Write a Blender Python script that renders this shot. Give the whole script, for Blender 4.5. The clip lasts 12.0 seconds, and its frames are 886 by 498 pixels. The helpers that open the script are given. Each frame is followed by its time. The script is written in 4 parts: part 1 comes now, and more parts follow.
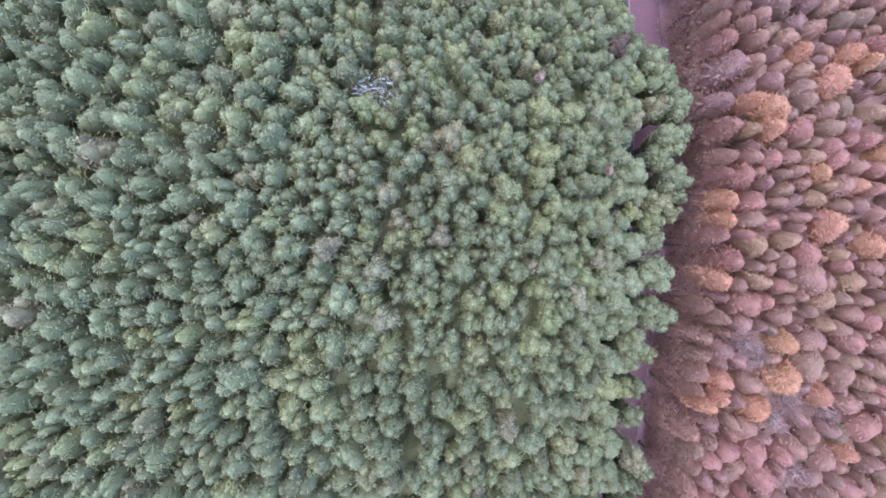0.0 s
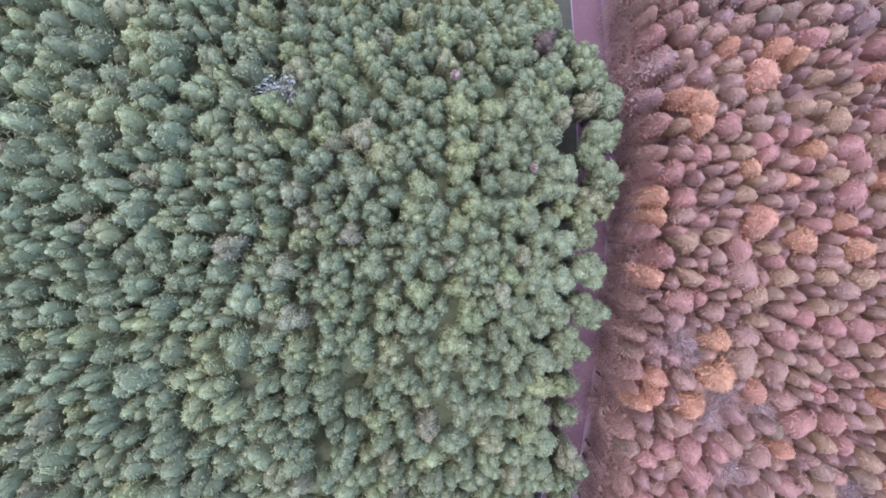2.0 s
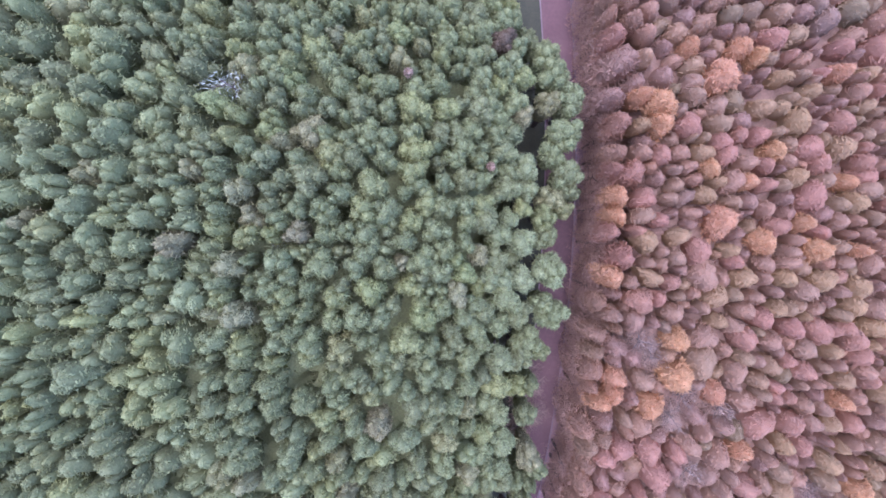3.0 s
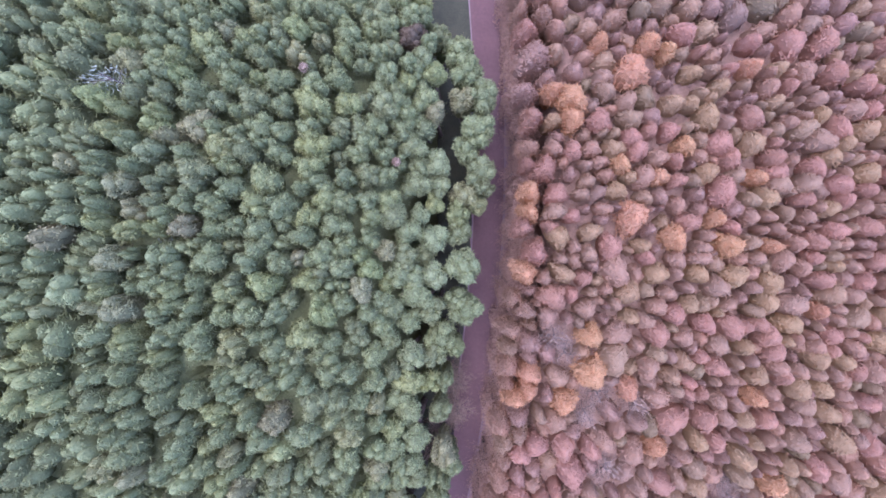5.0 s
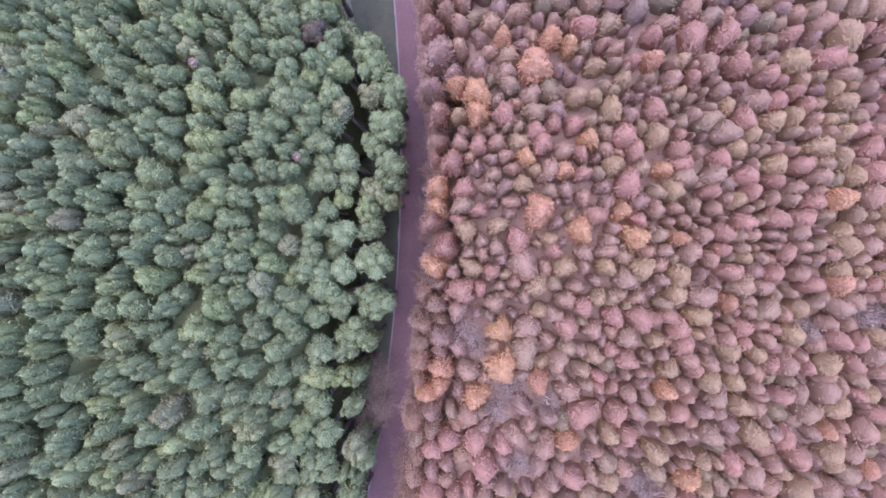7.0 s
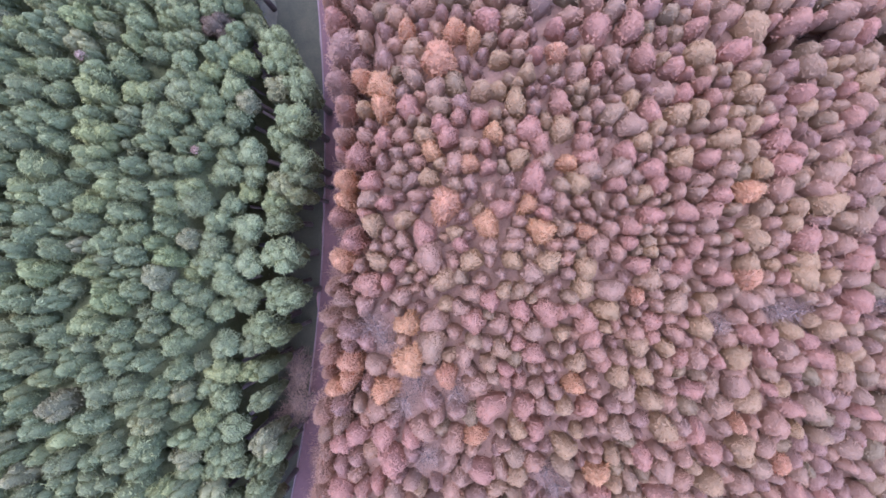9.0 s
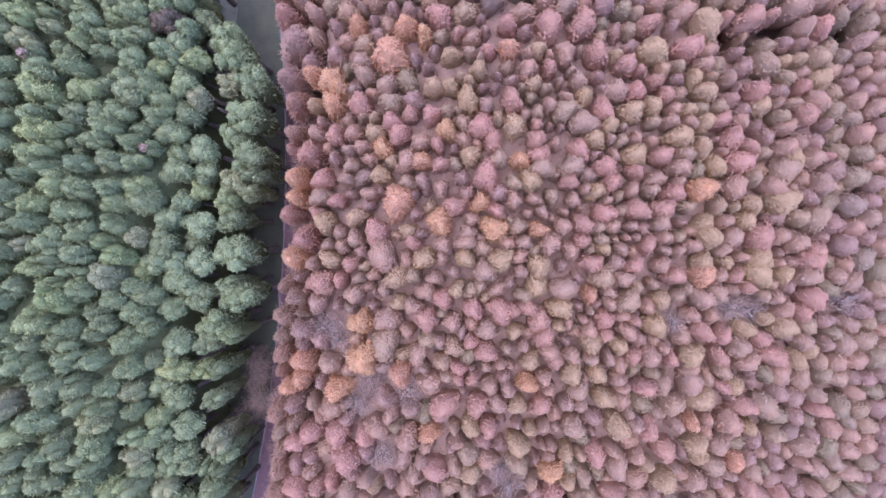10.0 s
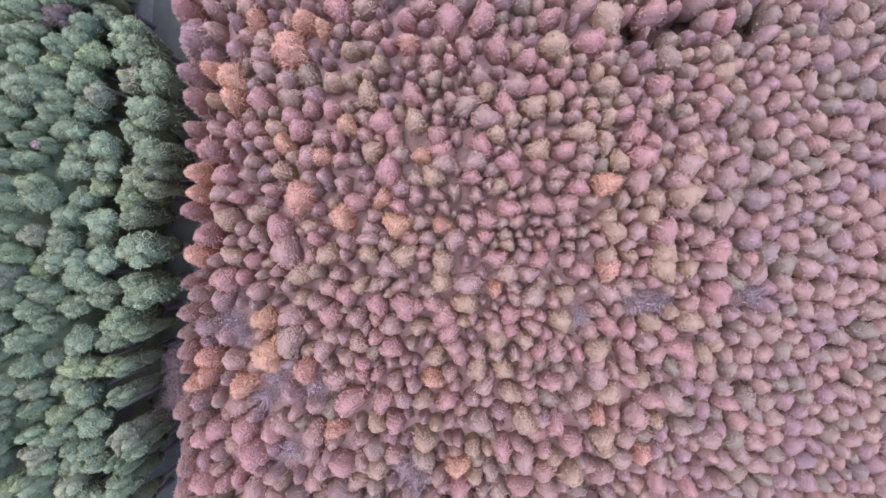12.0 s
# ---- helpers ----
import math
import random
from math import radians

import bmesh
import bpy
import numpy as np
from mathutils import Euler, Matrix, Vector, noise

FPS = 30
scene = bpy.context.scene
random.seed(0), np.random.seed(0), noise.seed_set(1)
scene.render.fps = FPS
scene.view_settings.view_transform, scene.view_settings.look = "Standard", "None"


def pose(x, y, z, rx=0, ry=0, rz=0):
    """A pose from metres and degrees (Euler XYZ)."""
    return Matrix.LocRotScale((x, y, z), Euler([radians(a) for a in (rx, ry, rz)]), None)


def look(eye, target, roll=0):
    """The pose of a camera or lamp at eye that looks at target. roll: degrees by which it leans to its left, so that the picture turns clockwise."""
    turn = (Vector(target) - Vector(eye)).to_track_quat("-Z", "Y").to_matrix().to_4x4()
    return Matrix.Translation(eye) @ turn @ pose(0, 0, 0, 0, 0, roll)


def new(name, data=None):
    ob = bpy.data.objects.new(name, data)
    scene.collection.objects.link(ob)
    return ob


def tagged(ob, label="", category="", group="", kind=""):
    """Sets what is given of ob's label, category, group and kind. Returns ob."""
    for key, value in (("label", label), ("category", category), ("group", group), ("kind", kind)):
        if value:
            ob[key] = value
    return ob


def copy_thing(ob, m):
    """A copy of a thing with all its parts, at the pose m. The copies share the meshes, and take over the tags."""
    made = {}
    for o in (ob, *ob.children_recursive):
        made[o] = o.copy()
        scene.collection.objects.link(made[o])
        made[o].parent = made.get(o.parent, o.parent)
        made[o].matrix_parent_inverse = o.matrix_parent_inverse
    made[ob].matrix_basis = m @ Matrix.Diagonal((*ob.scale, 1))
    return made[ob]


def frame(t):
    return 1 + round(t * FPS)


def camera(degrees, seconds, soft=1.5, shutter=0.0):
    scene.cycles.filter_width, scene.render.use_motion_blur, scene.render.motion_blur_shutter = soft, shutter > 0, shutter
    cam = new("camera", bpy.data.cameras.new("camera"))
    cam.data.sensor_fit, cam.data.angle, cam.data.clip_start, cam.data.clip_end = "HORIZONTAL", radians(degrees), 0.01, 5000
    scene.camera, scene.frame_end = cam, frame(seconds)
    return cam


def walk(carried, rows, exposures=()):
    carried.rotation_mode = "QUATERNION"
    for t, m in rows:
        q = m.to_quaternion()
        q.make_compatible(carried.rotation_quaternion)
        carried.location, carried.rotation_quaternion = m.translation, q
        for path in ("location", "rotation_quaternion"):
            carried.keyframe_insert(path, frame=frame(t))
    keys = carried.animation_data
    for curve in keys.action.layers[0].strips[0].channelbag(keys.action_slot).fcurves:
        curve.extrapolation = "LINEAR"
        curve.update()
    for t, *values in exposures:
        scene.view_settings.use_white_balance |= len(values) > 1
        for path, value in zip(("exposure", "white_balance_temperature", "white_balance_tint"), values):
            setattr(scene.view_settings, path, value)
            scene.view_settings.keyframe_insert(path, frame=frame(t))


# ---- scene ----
import collections

cam = camera(64.0, 12.0, soft=1.6)
SKY, SUN, SUN_UP, SUN_TURN, EXPOSURE, KELVIN, TINT = 0.25, 0.4, 81.0, 300.0, 1.90, 4800, 27.5
PATH = [
    (0, (2.427, -1.651, 87.243), (2.377, -1.712, 85.244), -135.9),
    (0.5, (3.951, -1.667, 87.221), (3.896, -1.725, 85.223), -132.0),
    (1, (5.712, -1.632, 87.063), (5.658, -1.688, 85.065), -131.3),
    (1.5, (7.309, -1.46, 86.89), (7.257, -1.518, 84.892), -133.5),
    (2, (9.412, -1.377, 86.733), (9.357, -1.434, 84.734), -131.8),
    (2.5, (11.224, -1.232, 86.591), (11.169, -1.29, 84.593), -132.2),
    (3, (13.403, -1.039, 86.41), (13.348, -1.101, 84.412), -133.8),
    (4.8, (21.218, -0.904, 86.202), (21.158, -0.954, 84.204), -125.9),
    (5, (22.263, -0.936, 86.137), (22.201, -0.993, 84.139), -128.0),
    (5.5, (24.619, -0.987, 86.17), (24.548, -1.041, 84.172), -122.8),
    (6, (27.18, -1.474, 86.102), (27.105, -1.512, 84.104), -112.8),
    (6.5, (29.739, -1.621, 86.078), (29.65, -1.655, 84.08), -106.6),
    (7, (32.36, -1.494, 85.975), (32.268, -1.531, 83.977), -107.8),
    (9, (41.694, -1.431, 85.175), (41.598, -1.469, 83.178), -107.6),
    (9.5, (43.682, -1.038, 84.981), (43.589, -1.086, 82.984), -113.4),
    (10, (46.056, -0.516, 84.801), (45.967, -0.577, 82.804), -120.4),
    (10.5, (48.094, 0.094, 84.648), (48.008, 0.018, 82.651), -127.8),
    (11, (50.286, 0.617, 84.481), (50.21, 0.527, 82.485), -136.2),
    (11.5, (52.299, 0.95, 84.402), (52.228, 0.851, 82.406), -140.2),
    (12, (54.524, 0.803, 84.264), (54.461, 0.71, 82.267), -142.1),
]
walk(cam, [(t, look(eye, target, roll)) for t, eye, target, roll in PATH], exposures=[(0, EXPOSURE, KELVIN, TINT), (12, EXPOSURE, KELVIN, TINT)])

# ---- light: a bright overcast sky with a veiled sun ----
world = bpy.data.worlds.new("overcast_sky")
scene.world = world
world.use_nodes = True
wn = world.node_tree
sky = wn.nodes.new("ShaderNodeTexSky")
sky.sky_type, sky.sun_disc = "NISHITA", False
sky.sun_elevation, sky.sun_rotation = radians(SUN_UP), radians(SUN_TURN)
sky.dust_density, sky.air_density = 3.0, 1.0
wn.links.new(sky.outputs[0], wn.nodes["Background"].inputs[0])
wn.nodes["Background"].inputs[1].default_value = SKY
sun = new("sun", bpy.data.lights.new("sun", "SUN"))
sun.data.energy, sun.data.angle, sun.data.color = SUN, radians(60), (1.0, 0.95, 0.88)
way = Vector((math.sin(radians(SUN_TURN)) * math.cos(radians(SUN_UP)), math.cos(radians(SUN_TURN)) * math.cos(radians(SUN_UP)), math.sin(radians(SUN_UP))))
sun.matrix_world = look(way * 200, (0, 0, 0))


# ---- materials ----
def material(name):
    m = bpy.data.materials.new(name)
    m.use_nodes = True
    return m, m.node_tree.nodes, m.node_tree.links, m.node_tree.nodes["Principled BSDF"]


def ramp(nodes, stops):
    r = nodes.new("ShaderNodeValToRGB")
    while len(r.color_ramp.elements) < len(stops):
        r.color_ramp.elements.new(0.5)
    for e, (at, c) in zip(r.color_ramp.elements, stops):
        e.position, e.color = at, (*c, 1)
    return r


def maths(nodes, links, op, a, b):
    n = nodes.new("ShaderNodeMath")
    n.operation = op
    for k, v in enumerate((a, b)):
        if isinstance(v, (int, float)):
            n.inputs[k].default_value = v
        else:
            links.new(v, n.inputs[k])
    return n.outputs[0]


def foliage(name, stops, grain=0.25, clear=0.4, clump=4.0, pit_shade=0.4):
    """Leaves: every tree has its own tone on the ramp, every spray its own lightness, with clumps and a fine relief
    over the crown; shade is painted into the low spots of that relief.
    """
    m, nodes, links, shade = material(name)
    tone = nodes.new("ShaderNodeAttribute")
    tone.attribute_name = "tone"
    info, geo = nodes.new("ShaderNodeObjectInfo"), nodes.new("ShaderNodeNewGeometry")
    where = maths(nodes, links, "FRACT", maths(nodes, links, "ADD", tone.outputs["Fac"], info.outputs["Random"]), 0)
    colours = ramp(nodes, stops)
    links.new(where, colours.inputs[0])
    mottle, fine = nodes.new("ShaderNodeTexNoise"), nodes.new("ShaderNodeTexNoise")
    for n, size in ((mottle, 1.1), (fine, clump)):
        n.inputs["Scale"].default_value, n.inputs["Detail"].default_value = size, 3
        links.new(geo.outputs["Position"], n.inputs["Vector"])
    light = maths(nodes, links, "ADD", maths(nodes, links, "MULTIPLY", geo.outputs["Random Per Island"], grain),
                  maths(nodes, links, "ADD", maths(nodes, links, "MULTIPLY", mottle.outputs["Fac"], 0.36), maths(nodes, links, "MULTIPLY", fine.outputs["Fac"], pit_shade * 1.6)))
    light = maths(nodes, links, "ADD", light, 1.0 - grain / 2 - 0.18 - pit_shade * 0.8)
    mixed = nodes.new("ShaderNodeVectorMath")
    mixed.operation = "MULTIPLY"
    links.new(colours.outputs[0], mixed.inputs[0])
    links.new(light, mixed.inputs[1])
    links.new(mixed.outputs[0], shade.inputs["Base Color"])
    shade.inputs["Roughness"].default_value = 0.85
    shade.inputs["Specular IOR Level"].default_value = 0.1
    relief = nodes.new("ShaderNodeBump")
    relief.inputs["Strength"].default_value, relief.inputs["Distance"].default_value = 0.5, 0.12
    links.new(fine.outputs["Fac"], relief.inputs["Height"])
    links.new(relief.outputs[0], shade.inputs["Normal"])
    glow, mix = nodes.new("ShaderNodeBsdfTranslucent"), nodes.new("ShaderNodeMixShader")
    links.new(mixed.outputs[0], glow.inputs[0])
    mix.inputs[0].default_value = clear
    links.new(shade.outputs[0], mix.inputs[1])
    links.new(glow.outputs[0], mix.inputs[2])
    links.new(mix.outputs[0], nodes["Material Output"].inputs[0])
    return m


def earth(name, stops, scale, bump=0.4, rough=0.95):
    m, nodes, links, shade = material(name)
    geo = nodes.new("ShaderNodeNewGeometry")
    big, small = nodes.new("ShaderNodeTexNoise"), nodes.new("ShaderNodeTexNoise")
    for n, s in ((big, scale * 0.12), (small, scale)):
        n.inputs["Scale"].default_value, n.inputs["Detail"].default_value = s, 6
        links.new(geo.outputs["Position"], n.inputs["Vector"])
    both = maths(nodes, links, "ADD", maths(nodes, links, "MULTIPLY", big.outputs["Fac"], 0.6), maths(nodes, links, "MULTIPLY", small.outputs["Fac"], 0.4))
    colours = ramp(nodes, stops)
    links.new(both, colours.inputs[0])
    links.new(colours.outputs[0], shade.inputs["Base Color"])
    shade.inputs["Roughness"].default_value = rough
    b = nodes.new("ShaderNodeBump")
    b.inputs["Strength"].default_value, b.inputs["Distance"].default_value = bump, 0.05
    links.new(small.outputs["Fac"], b.inputs["Height"])
    links.new(b.outputs[0], shade.inputs["Normal"])
    return m


GREEN = dict(grain=0.55, clump=6.0, pit_shade=0.55, clear=0.5)
EVERGREEN = foliage("evergreen_leaves", [(0.0, (0.222, 0.219, 0.099)), (0.35, (0.232, 0.237, 0.102)), (0.7, (0.241, 0.248, 0.113)), (0.9, (0.274, 0.268, 0.102)), (1.0, (0.281, 0.244, 0.124))], **GREEN)
GREYGREEN = foliage("grey_green_leaves", [(0.0, (0.230, 0.240, 0.107)), (1.0, (0.254, 0.255, 0.120))], **GREEN)
BROWNGREEN = foliage("brownish_green_leaves", [(0.0, (0.272, 0.256, 0.124)), (1.0, (0.284, 0.261, 0.129))], **GREEN)
WINE = foliage("dark_wine_red_leaves", [(0.0, (0.149, 0.109, 0.068)), (1.0, (0.162, 0.114, 0.071))], **GREEN)
LIME = foliage("yellow_green_leaves", [(0.0, (0.253, 0.263, 0.103)), (1.0, (0.275, 0.272, 0.108))], **GREEN)
BLUSH = foliage("pale_pink_tip_leaves", [(0.0, (0.43, 0.29, 0.20)), (1.0, (0.47, 0.33, 0.23))], **GREEN)
PLUME = dict(grain=0.14, clump=7.0, pit_shade=0.14, clear=0.62)
PINK = foliage("pink_brown_needles", [(0.0, (0.354, 0.223, 0.147)), (0.3, (0.368, 0.218, 0.152)), (0.55, (0.350, 0.232, 0.138)), (0.8, (0.322, 0.232, 0.130)), (1.0, (0.345, 0.218, 0.156))], **PLUME)
TAN = foliage("tan_orange_needles", [(0.0, (0.405, 0.248, 0.152)), (0.25, (0.421, 0.247, 0.152)), (0.5, (0.398, 0.247, 0.155)), (0.7, (0.387, 0.257, 0.143)), (0.85, (0.396, 0.242, 0.160)), (1.0, (0.408, 0.259, 0.145))], **PLUME)
RUST = foliage("rust_orange_needles", [(0.0, (0.572, 0.317, 0.166)), (0.6, (0.578, 0.343, 0.166)), (1.0, (0.562, 0.312, 0.175))], **PLUME)
SALMON = foliage("salmon_red_needles", [(0.0, (0.444, 0.240, 0.159)), (1.0, (0.419, 0.235, 0.148))], **PLUME)
OLIVE = foliage("olive_yellow_needles", [(0.0, (0.427, 0.278, 0.141)), (1.0, (0.418, 0.271, 0.145))], **PLUME)
MAUVE = foliage("faded_mauve_needles", [(0.0, (0.397, 0.246, 0.168)), (1.0, (0.406, 0.251, 0.174))], **PLUME)
# Lower boughs: the mauve of shaded, hazy gaps is put into the colour.
THIN = foliage("thin_boughs_shade_mauve", [(0.0, (0.408, 0.254, 0.180)), (1.0, (0.442, 0.277, 0.194))], 0.3, 0.6)
GREY_TWIG = foliage("grey_bare_twigs", [(0.0, (0.242, 0.163, 0.120)), (1.0, (0.298, 0.202, 0.142))], 0.5, 0.05)
PALE_TWIG = foliage("pale_bare_twigs", [(0.0, (0.30, 0.30, 0.215)), (1.0, (0.35, 0.345, 0.25))], 0.5, 0.05)
BARK = earth("grey_brown_bark", [(0.3, (0.07, 0.05, 0.04)), (0.7, (0.15, 0.11, 0.09))], 9.0)
# Leaf mould, made darker than the litter to paint in the evergreens' shade.
SHADED_MOULD = earth("leaf_mould_with_shade", [(0.3, (0.089, 0.085, 0.064)), (0.5, (0.136, 0.124, 0.082)), (0.7, (0.190, 0.162, 0.107))], 3.0)
LITTER = earth("needle_litter_soil", [(0.3, (0.17, 0.10, 0.105)), (0.5, (0.26, 0.155, 0.15)), (0.7, (0.33, 0.20, 0.18))], 3.0)
TRACK = earth("reddish_earth_track", [(0.3, (0.097, 0.050, 0.050)), (0.5, (0.130, 0.069, 0.066)), (0.72, (0.168, 0.089, 0.083))], 2.4, 0.25)
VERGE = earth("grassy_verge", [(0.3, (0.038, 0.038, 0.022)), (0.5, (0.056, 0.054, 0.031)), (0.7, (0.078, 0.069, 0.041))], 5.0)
KERB = earth("pale_concrete", [(0.3, (0.180, 0.123, 0.123)), (0.7, (0.257, 0.185, 0.185))], 6.0, 0.1)


# ---- plan: the lie of the land ----
def smooth(u):
    u = min(max(u, 0.0), 1.0)
    return u * u * (3 - 2 * u)


def land(x, y):
    """The ground: flat by the track and under the redwoods, rising under the evergreens."""
    return 12.0 * smooth((16.0 - x) / 34.0)


def track_x(y):
    return 24.9 - 0.0024 * min(abs(y + 7.0), 40.0) * abs(y + 7.0)


def redwood_top(x, y):
    return 18.4 + 0.06 * min(max(y, -30), 30) - 0.13 * max(min(x, 90) - 48, 0)


def evergreen_top(x, y):
    """The canopy follows the rise of the land to the west and falls a little to the north."""
    f = float(np.interp(x, (-24, -15, -10, -5, -2, 5.4, 10.4, 13.8, 16.4, 18.6, 23), (43.6, 41.9, 40.0, 38.0, 36.5, 31.7, 28.0, 24.4, 20.4, 18.2, 17.4)))
    return f - 0.19 * min(max(y - 1, 0), 24) * min(max((17 - x) / 5, 0), 1)


def mesh_of(name, verts, tris, mats, index=None, tone=None):
    """One mesh from arrays of corners and triangles; index: the material of each triangle; tone: a value for each corner."""
    verts, tris = np.asarray(verts, np.float32), np.asarray(tris, np.int32)
    me = bpy.data.meshes.new(name)
    me.vertices.add(len(verts))
    me.vertices.foreach_set("co", verts.ravel())
    me.loops.add(3 * len(tris))
    me.loops.foreach_set("vertex_index", tris.ravel())
    me.polygons.add(len(tris))
    me.polygons.foreach_set("loop_start", np.arange(0, 3 * len(tris), 3, dtype=np.int32))
    for m in mats:
        me.materials.append(m)
    if index is not None:
        me.polygons.foreach_set("material_index", np.asarray(index, np.int32))
    if tone is not None:
        me.attributes.new("tone", "FLOAT", "POINT").data.foreach_set("value", np.asarray(tone, np.float32))
    me.polygons.foreach_set("use_smooth", np.ones(len(tris), bool))
    me.update(calc_edges=True)
    return me


def part(name, mesh, parent, label=""):
    ob = new(name, mesh)
    ob.parent = parent
    return tagged(ob, label)


def strip(name, x0, x1, y0, y1, z0, z1, step, mat, wobble=0.0):
    """A band of some thickness along the track, from x0 to x1 off its middle line."""
    bm = bmesh.new()
    rows = []
    n = int((y1 - y0) / step)
    for i in range(n + 1):
        y = y0 + (y1 - y0) * i / n
        a = x0 + wobble * noise.noise((y * 0.35, x0, 0))
        b = x1 + wobble * noise.noise((y * 0.35, x1, 5))
        c = track_x(y)
        rows.append([bm.verts.new((c + a, y, z0)), bm.verts.new((c + a, y, z1)), bm.verts.new((c + b, y, z1)), bm.verts.new((c + b, y, z0))])
    for p, q in zip(rows, rows[1:]):
        for k in range(4):
            bm.faces.new((p[k], q[k], q[(k + 1) % 4], p[(k + 1) % 4]))
    bm.faces.new(rows[0])
    bm.faces.new(rows[-1][::-1])
    bmesh.ops.recalc_face_normals(bm, faces=bm.faces)
    me = bpy.data.meshes.new(name)
    bm.to_mesh(me)
    bm.free()
    me.materials.append(mat)
    return new(name, me)


# ---- the ground, the track and its kerbs ----
xs = np.concatenate([[-3000, -1000, -400, -150], np.arange(-70, 150, 2.0), [180, 400, 1000, 3000]])
ys = np.concatenate([[-3000, -1000, -400, -150], np.arange(-70, 71, 2.0), [180, 400, 1000, 3000]])
gv = [(x, y, land(x, y) + (0.12 * noise.noise((x * 0.2, y * 0.2, 0)) - 0.1 if 30 < x < 140 or -60 < x < 18 else -0.02)) for y in ys for x in xs]
W = len(xs)
gt = []
for j in range(len(ys) - 1):
    for i in range(W - 1):
        a = j * W + i
        gt += [(a, a + 1, a + W + 1), (a, a + W + 1, a + W)]
# West of x = 21 the floor takes the mould with painted shade.
ground = tagged(new("ground", mesh_of("ground", gv, gt, [LITTER, SHADED_MOULD], [1 if gv[a][0] < 21 else 0 for a, b, c in gt])), "forest floor of reddish needle litter under the trees", "ground", kind="structure")
tagged(strip("road", -1.75, 1.75, -140, 140, -0.1, 0.03, 1.0, TRACK), "reddish earth track between two forest stands", "road", kind="structure")
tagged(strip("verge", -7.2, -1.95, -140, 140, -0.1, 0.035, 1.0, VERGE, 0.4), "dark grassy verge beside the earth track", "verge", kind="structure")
for side in (-1, 1):
    tagged(strip("kerb", side * 1.86 - 0.075, side * 1.86 + 0.075, -140, 140, -0.1, 0.12, 1.0, KERB), "narrow pale concrete kerb along the earth track", "kerb", kind="structure")


# ---- how trees are made ----
def unit(v):
    return v / np.maximum(np.linalg.norm(v, axis=-1, keepdims=True), 1e-6)


def lumps(rng, n, v, size):
    """Soft lumps of about that size over points, between about -1 and 1."""
    w = rng.standard_normal((n, 3)) * (2.2 / size)
    return np.cos(v @ w.T + rng.uniform(0, 6.28, n)).sum(1) / math.sqrt(n)


def shell(rng, heights, radii, segs, lump, size=0.6, centre=(0, 0)):
    """A closed body of rings with lumps, from the bottom up."""
    n = len(heights)
    ang = np.linspace(0, 2 * np.pi, segs, endpoint=False)
    r = np.repeat(np.asarray(radii), segs)
    turn = (ang[None] + np.arange(n)[:, None] * 0.21).ravel()
    v = np.stack([r * np.cos(turn), r * np.sin(turn), np.repeat(np.asarray(heights), segs)], -1)
    bump = lump * (lumps(rng, 6, v, size) + 0.8 * lumps(rng, 8, v, size * 0.4) + 0.35 * rng.standard_normal(len(v))).clip(-1.8, 1.8)
    v[:, :2] *= (1 + bump)[:, None]
    v[:, 2] += 0.5 * bump * max(radii)
    v[:, 0] += centre[0]
    v[:, 1] += centre[1]
    t = []
    for i in range(n - 1):
        for k in range(segs):
            a, b = i * segs + k, i * segs + (k + 1) % segs
            t += [(a, b, b + segs), (a, b + segs, a + segs)]
    v = np.vstack([v, [(centre[0], centre[1], heights[0]), (centre[0], centre[1], heights[-1] + 0.35 * radii[-1])]])
    low, top = len(v) - 2, len(v) - 1
    for k in range(segs):
        t.append((low, (k + 1) % segs, k))
        t.append((top, (n - 1) * segs + k, (n - 1) * segs + (k + 1) % segs))
    return v, np.array(t)


def sprays(rng, at, out, length, width, lift=0.3, lay=0.75, rough=0.45):
    """Small pointed sprays of leaves at the points; lay: how flat they lie on the crown, rough: how unevenly."""
    n = len(at)
    across = unit(np.cross(out, rng.standard_normal((n, 3))))
    axis = unit(across * lay + out * (1 - lay) + np.array([0, 0, lift]) + 0.15 * rng.standard_normal((n, 3)))
    side = unit(np.cross(axis, out + rough * rng.standard_normal((n, 3))))
    ln = length * rng.uniform(0.6, 1.35, (n, 1))
    wd = width * rng.uniform(0.6, 1.35, (n, 1))
    v = np.stack([at - 0.45 * ln * axis - wd * side, at - 0.45 * ln * axis + wd * side, at + 0.6 * ln * axis], 1).reshape(-1, 3)
    return v, np.arange(3 * n).reshape(-1, 3)


def join(pieces):
    vs, ts, n = [], [], 0
    for v, t in pieces:
        vs.append(v)
        ts.append(np.asarray(t) + n)
        n += len(v)
    return np.vstack(vs), np.vstack(ts)


def limb(p, q, r0, r1, segs=5):
    p, q = np.array(p, float), np.array(q, float)
    d = unit(q - p)
    a = unit(np.cross(d, [0.3, 0.9, 0.2]))
    b = np.cross(d, a)
    ang = np.linspace(0, 2 * np.pi, segs, endpoint=False)
    ring = np.cos(ang)[:, None] * a + np.sin(ang)[:, None] * b
    v = np.vstack([p + r0 * ring, q + r1 * ring, q[None]])
    t = []
    for k in range(segs):
        m = (k + 1) % segs
        t += [(k, m, segs + m), (k, segs + m, segs + k), (segs + k, segs + m, 2 * segs)]
    return v, np.array(t)


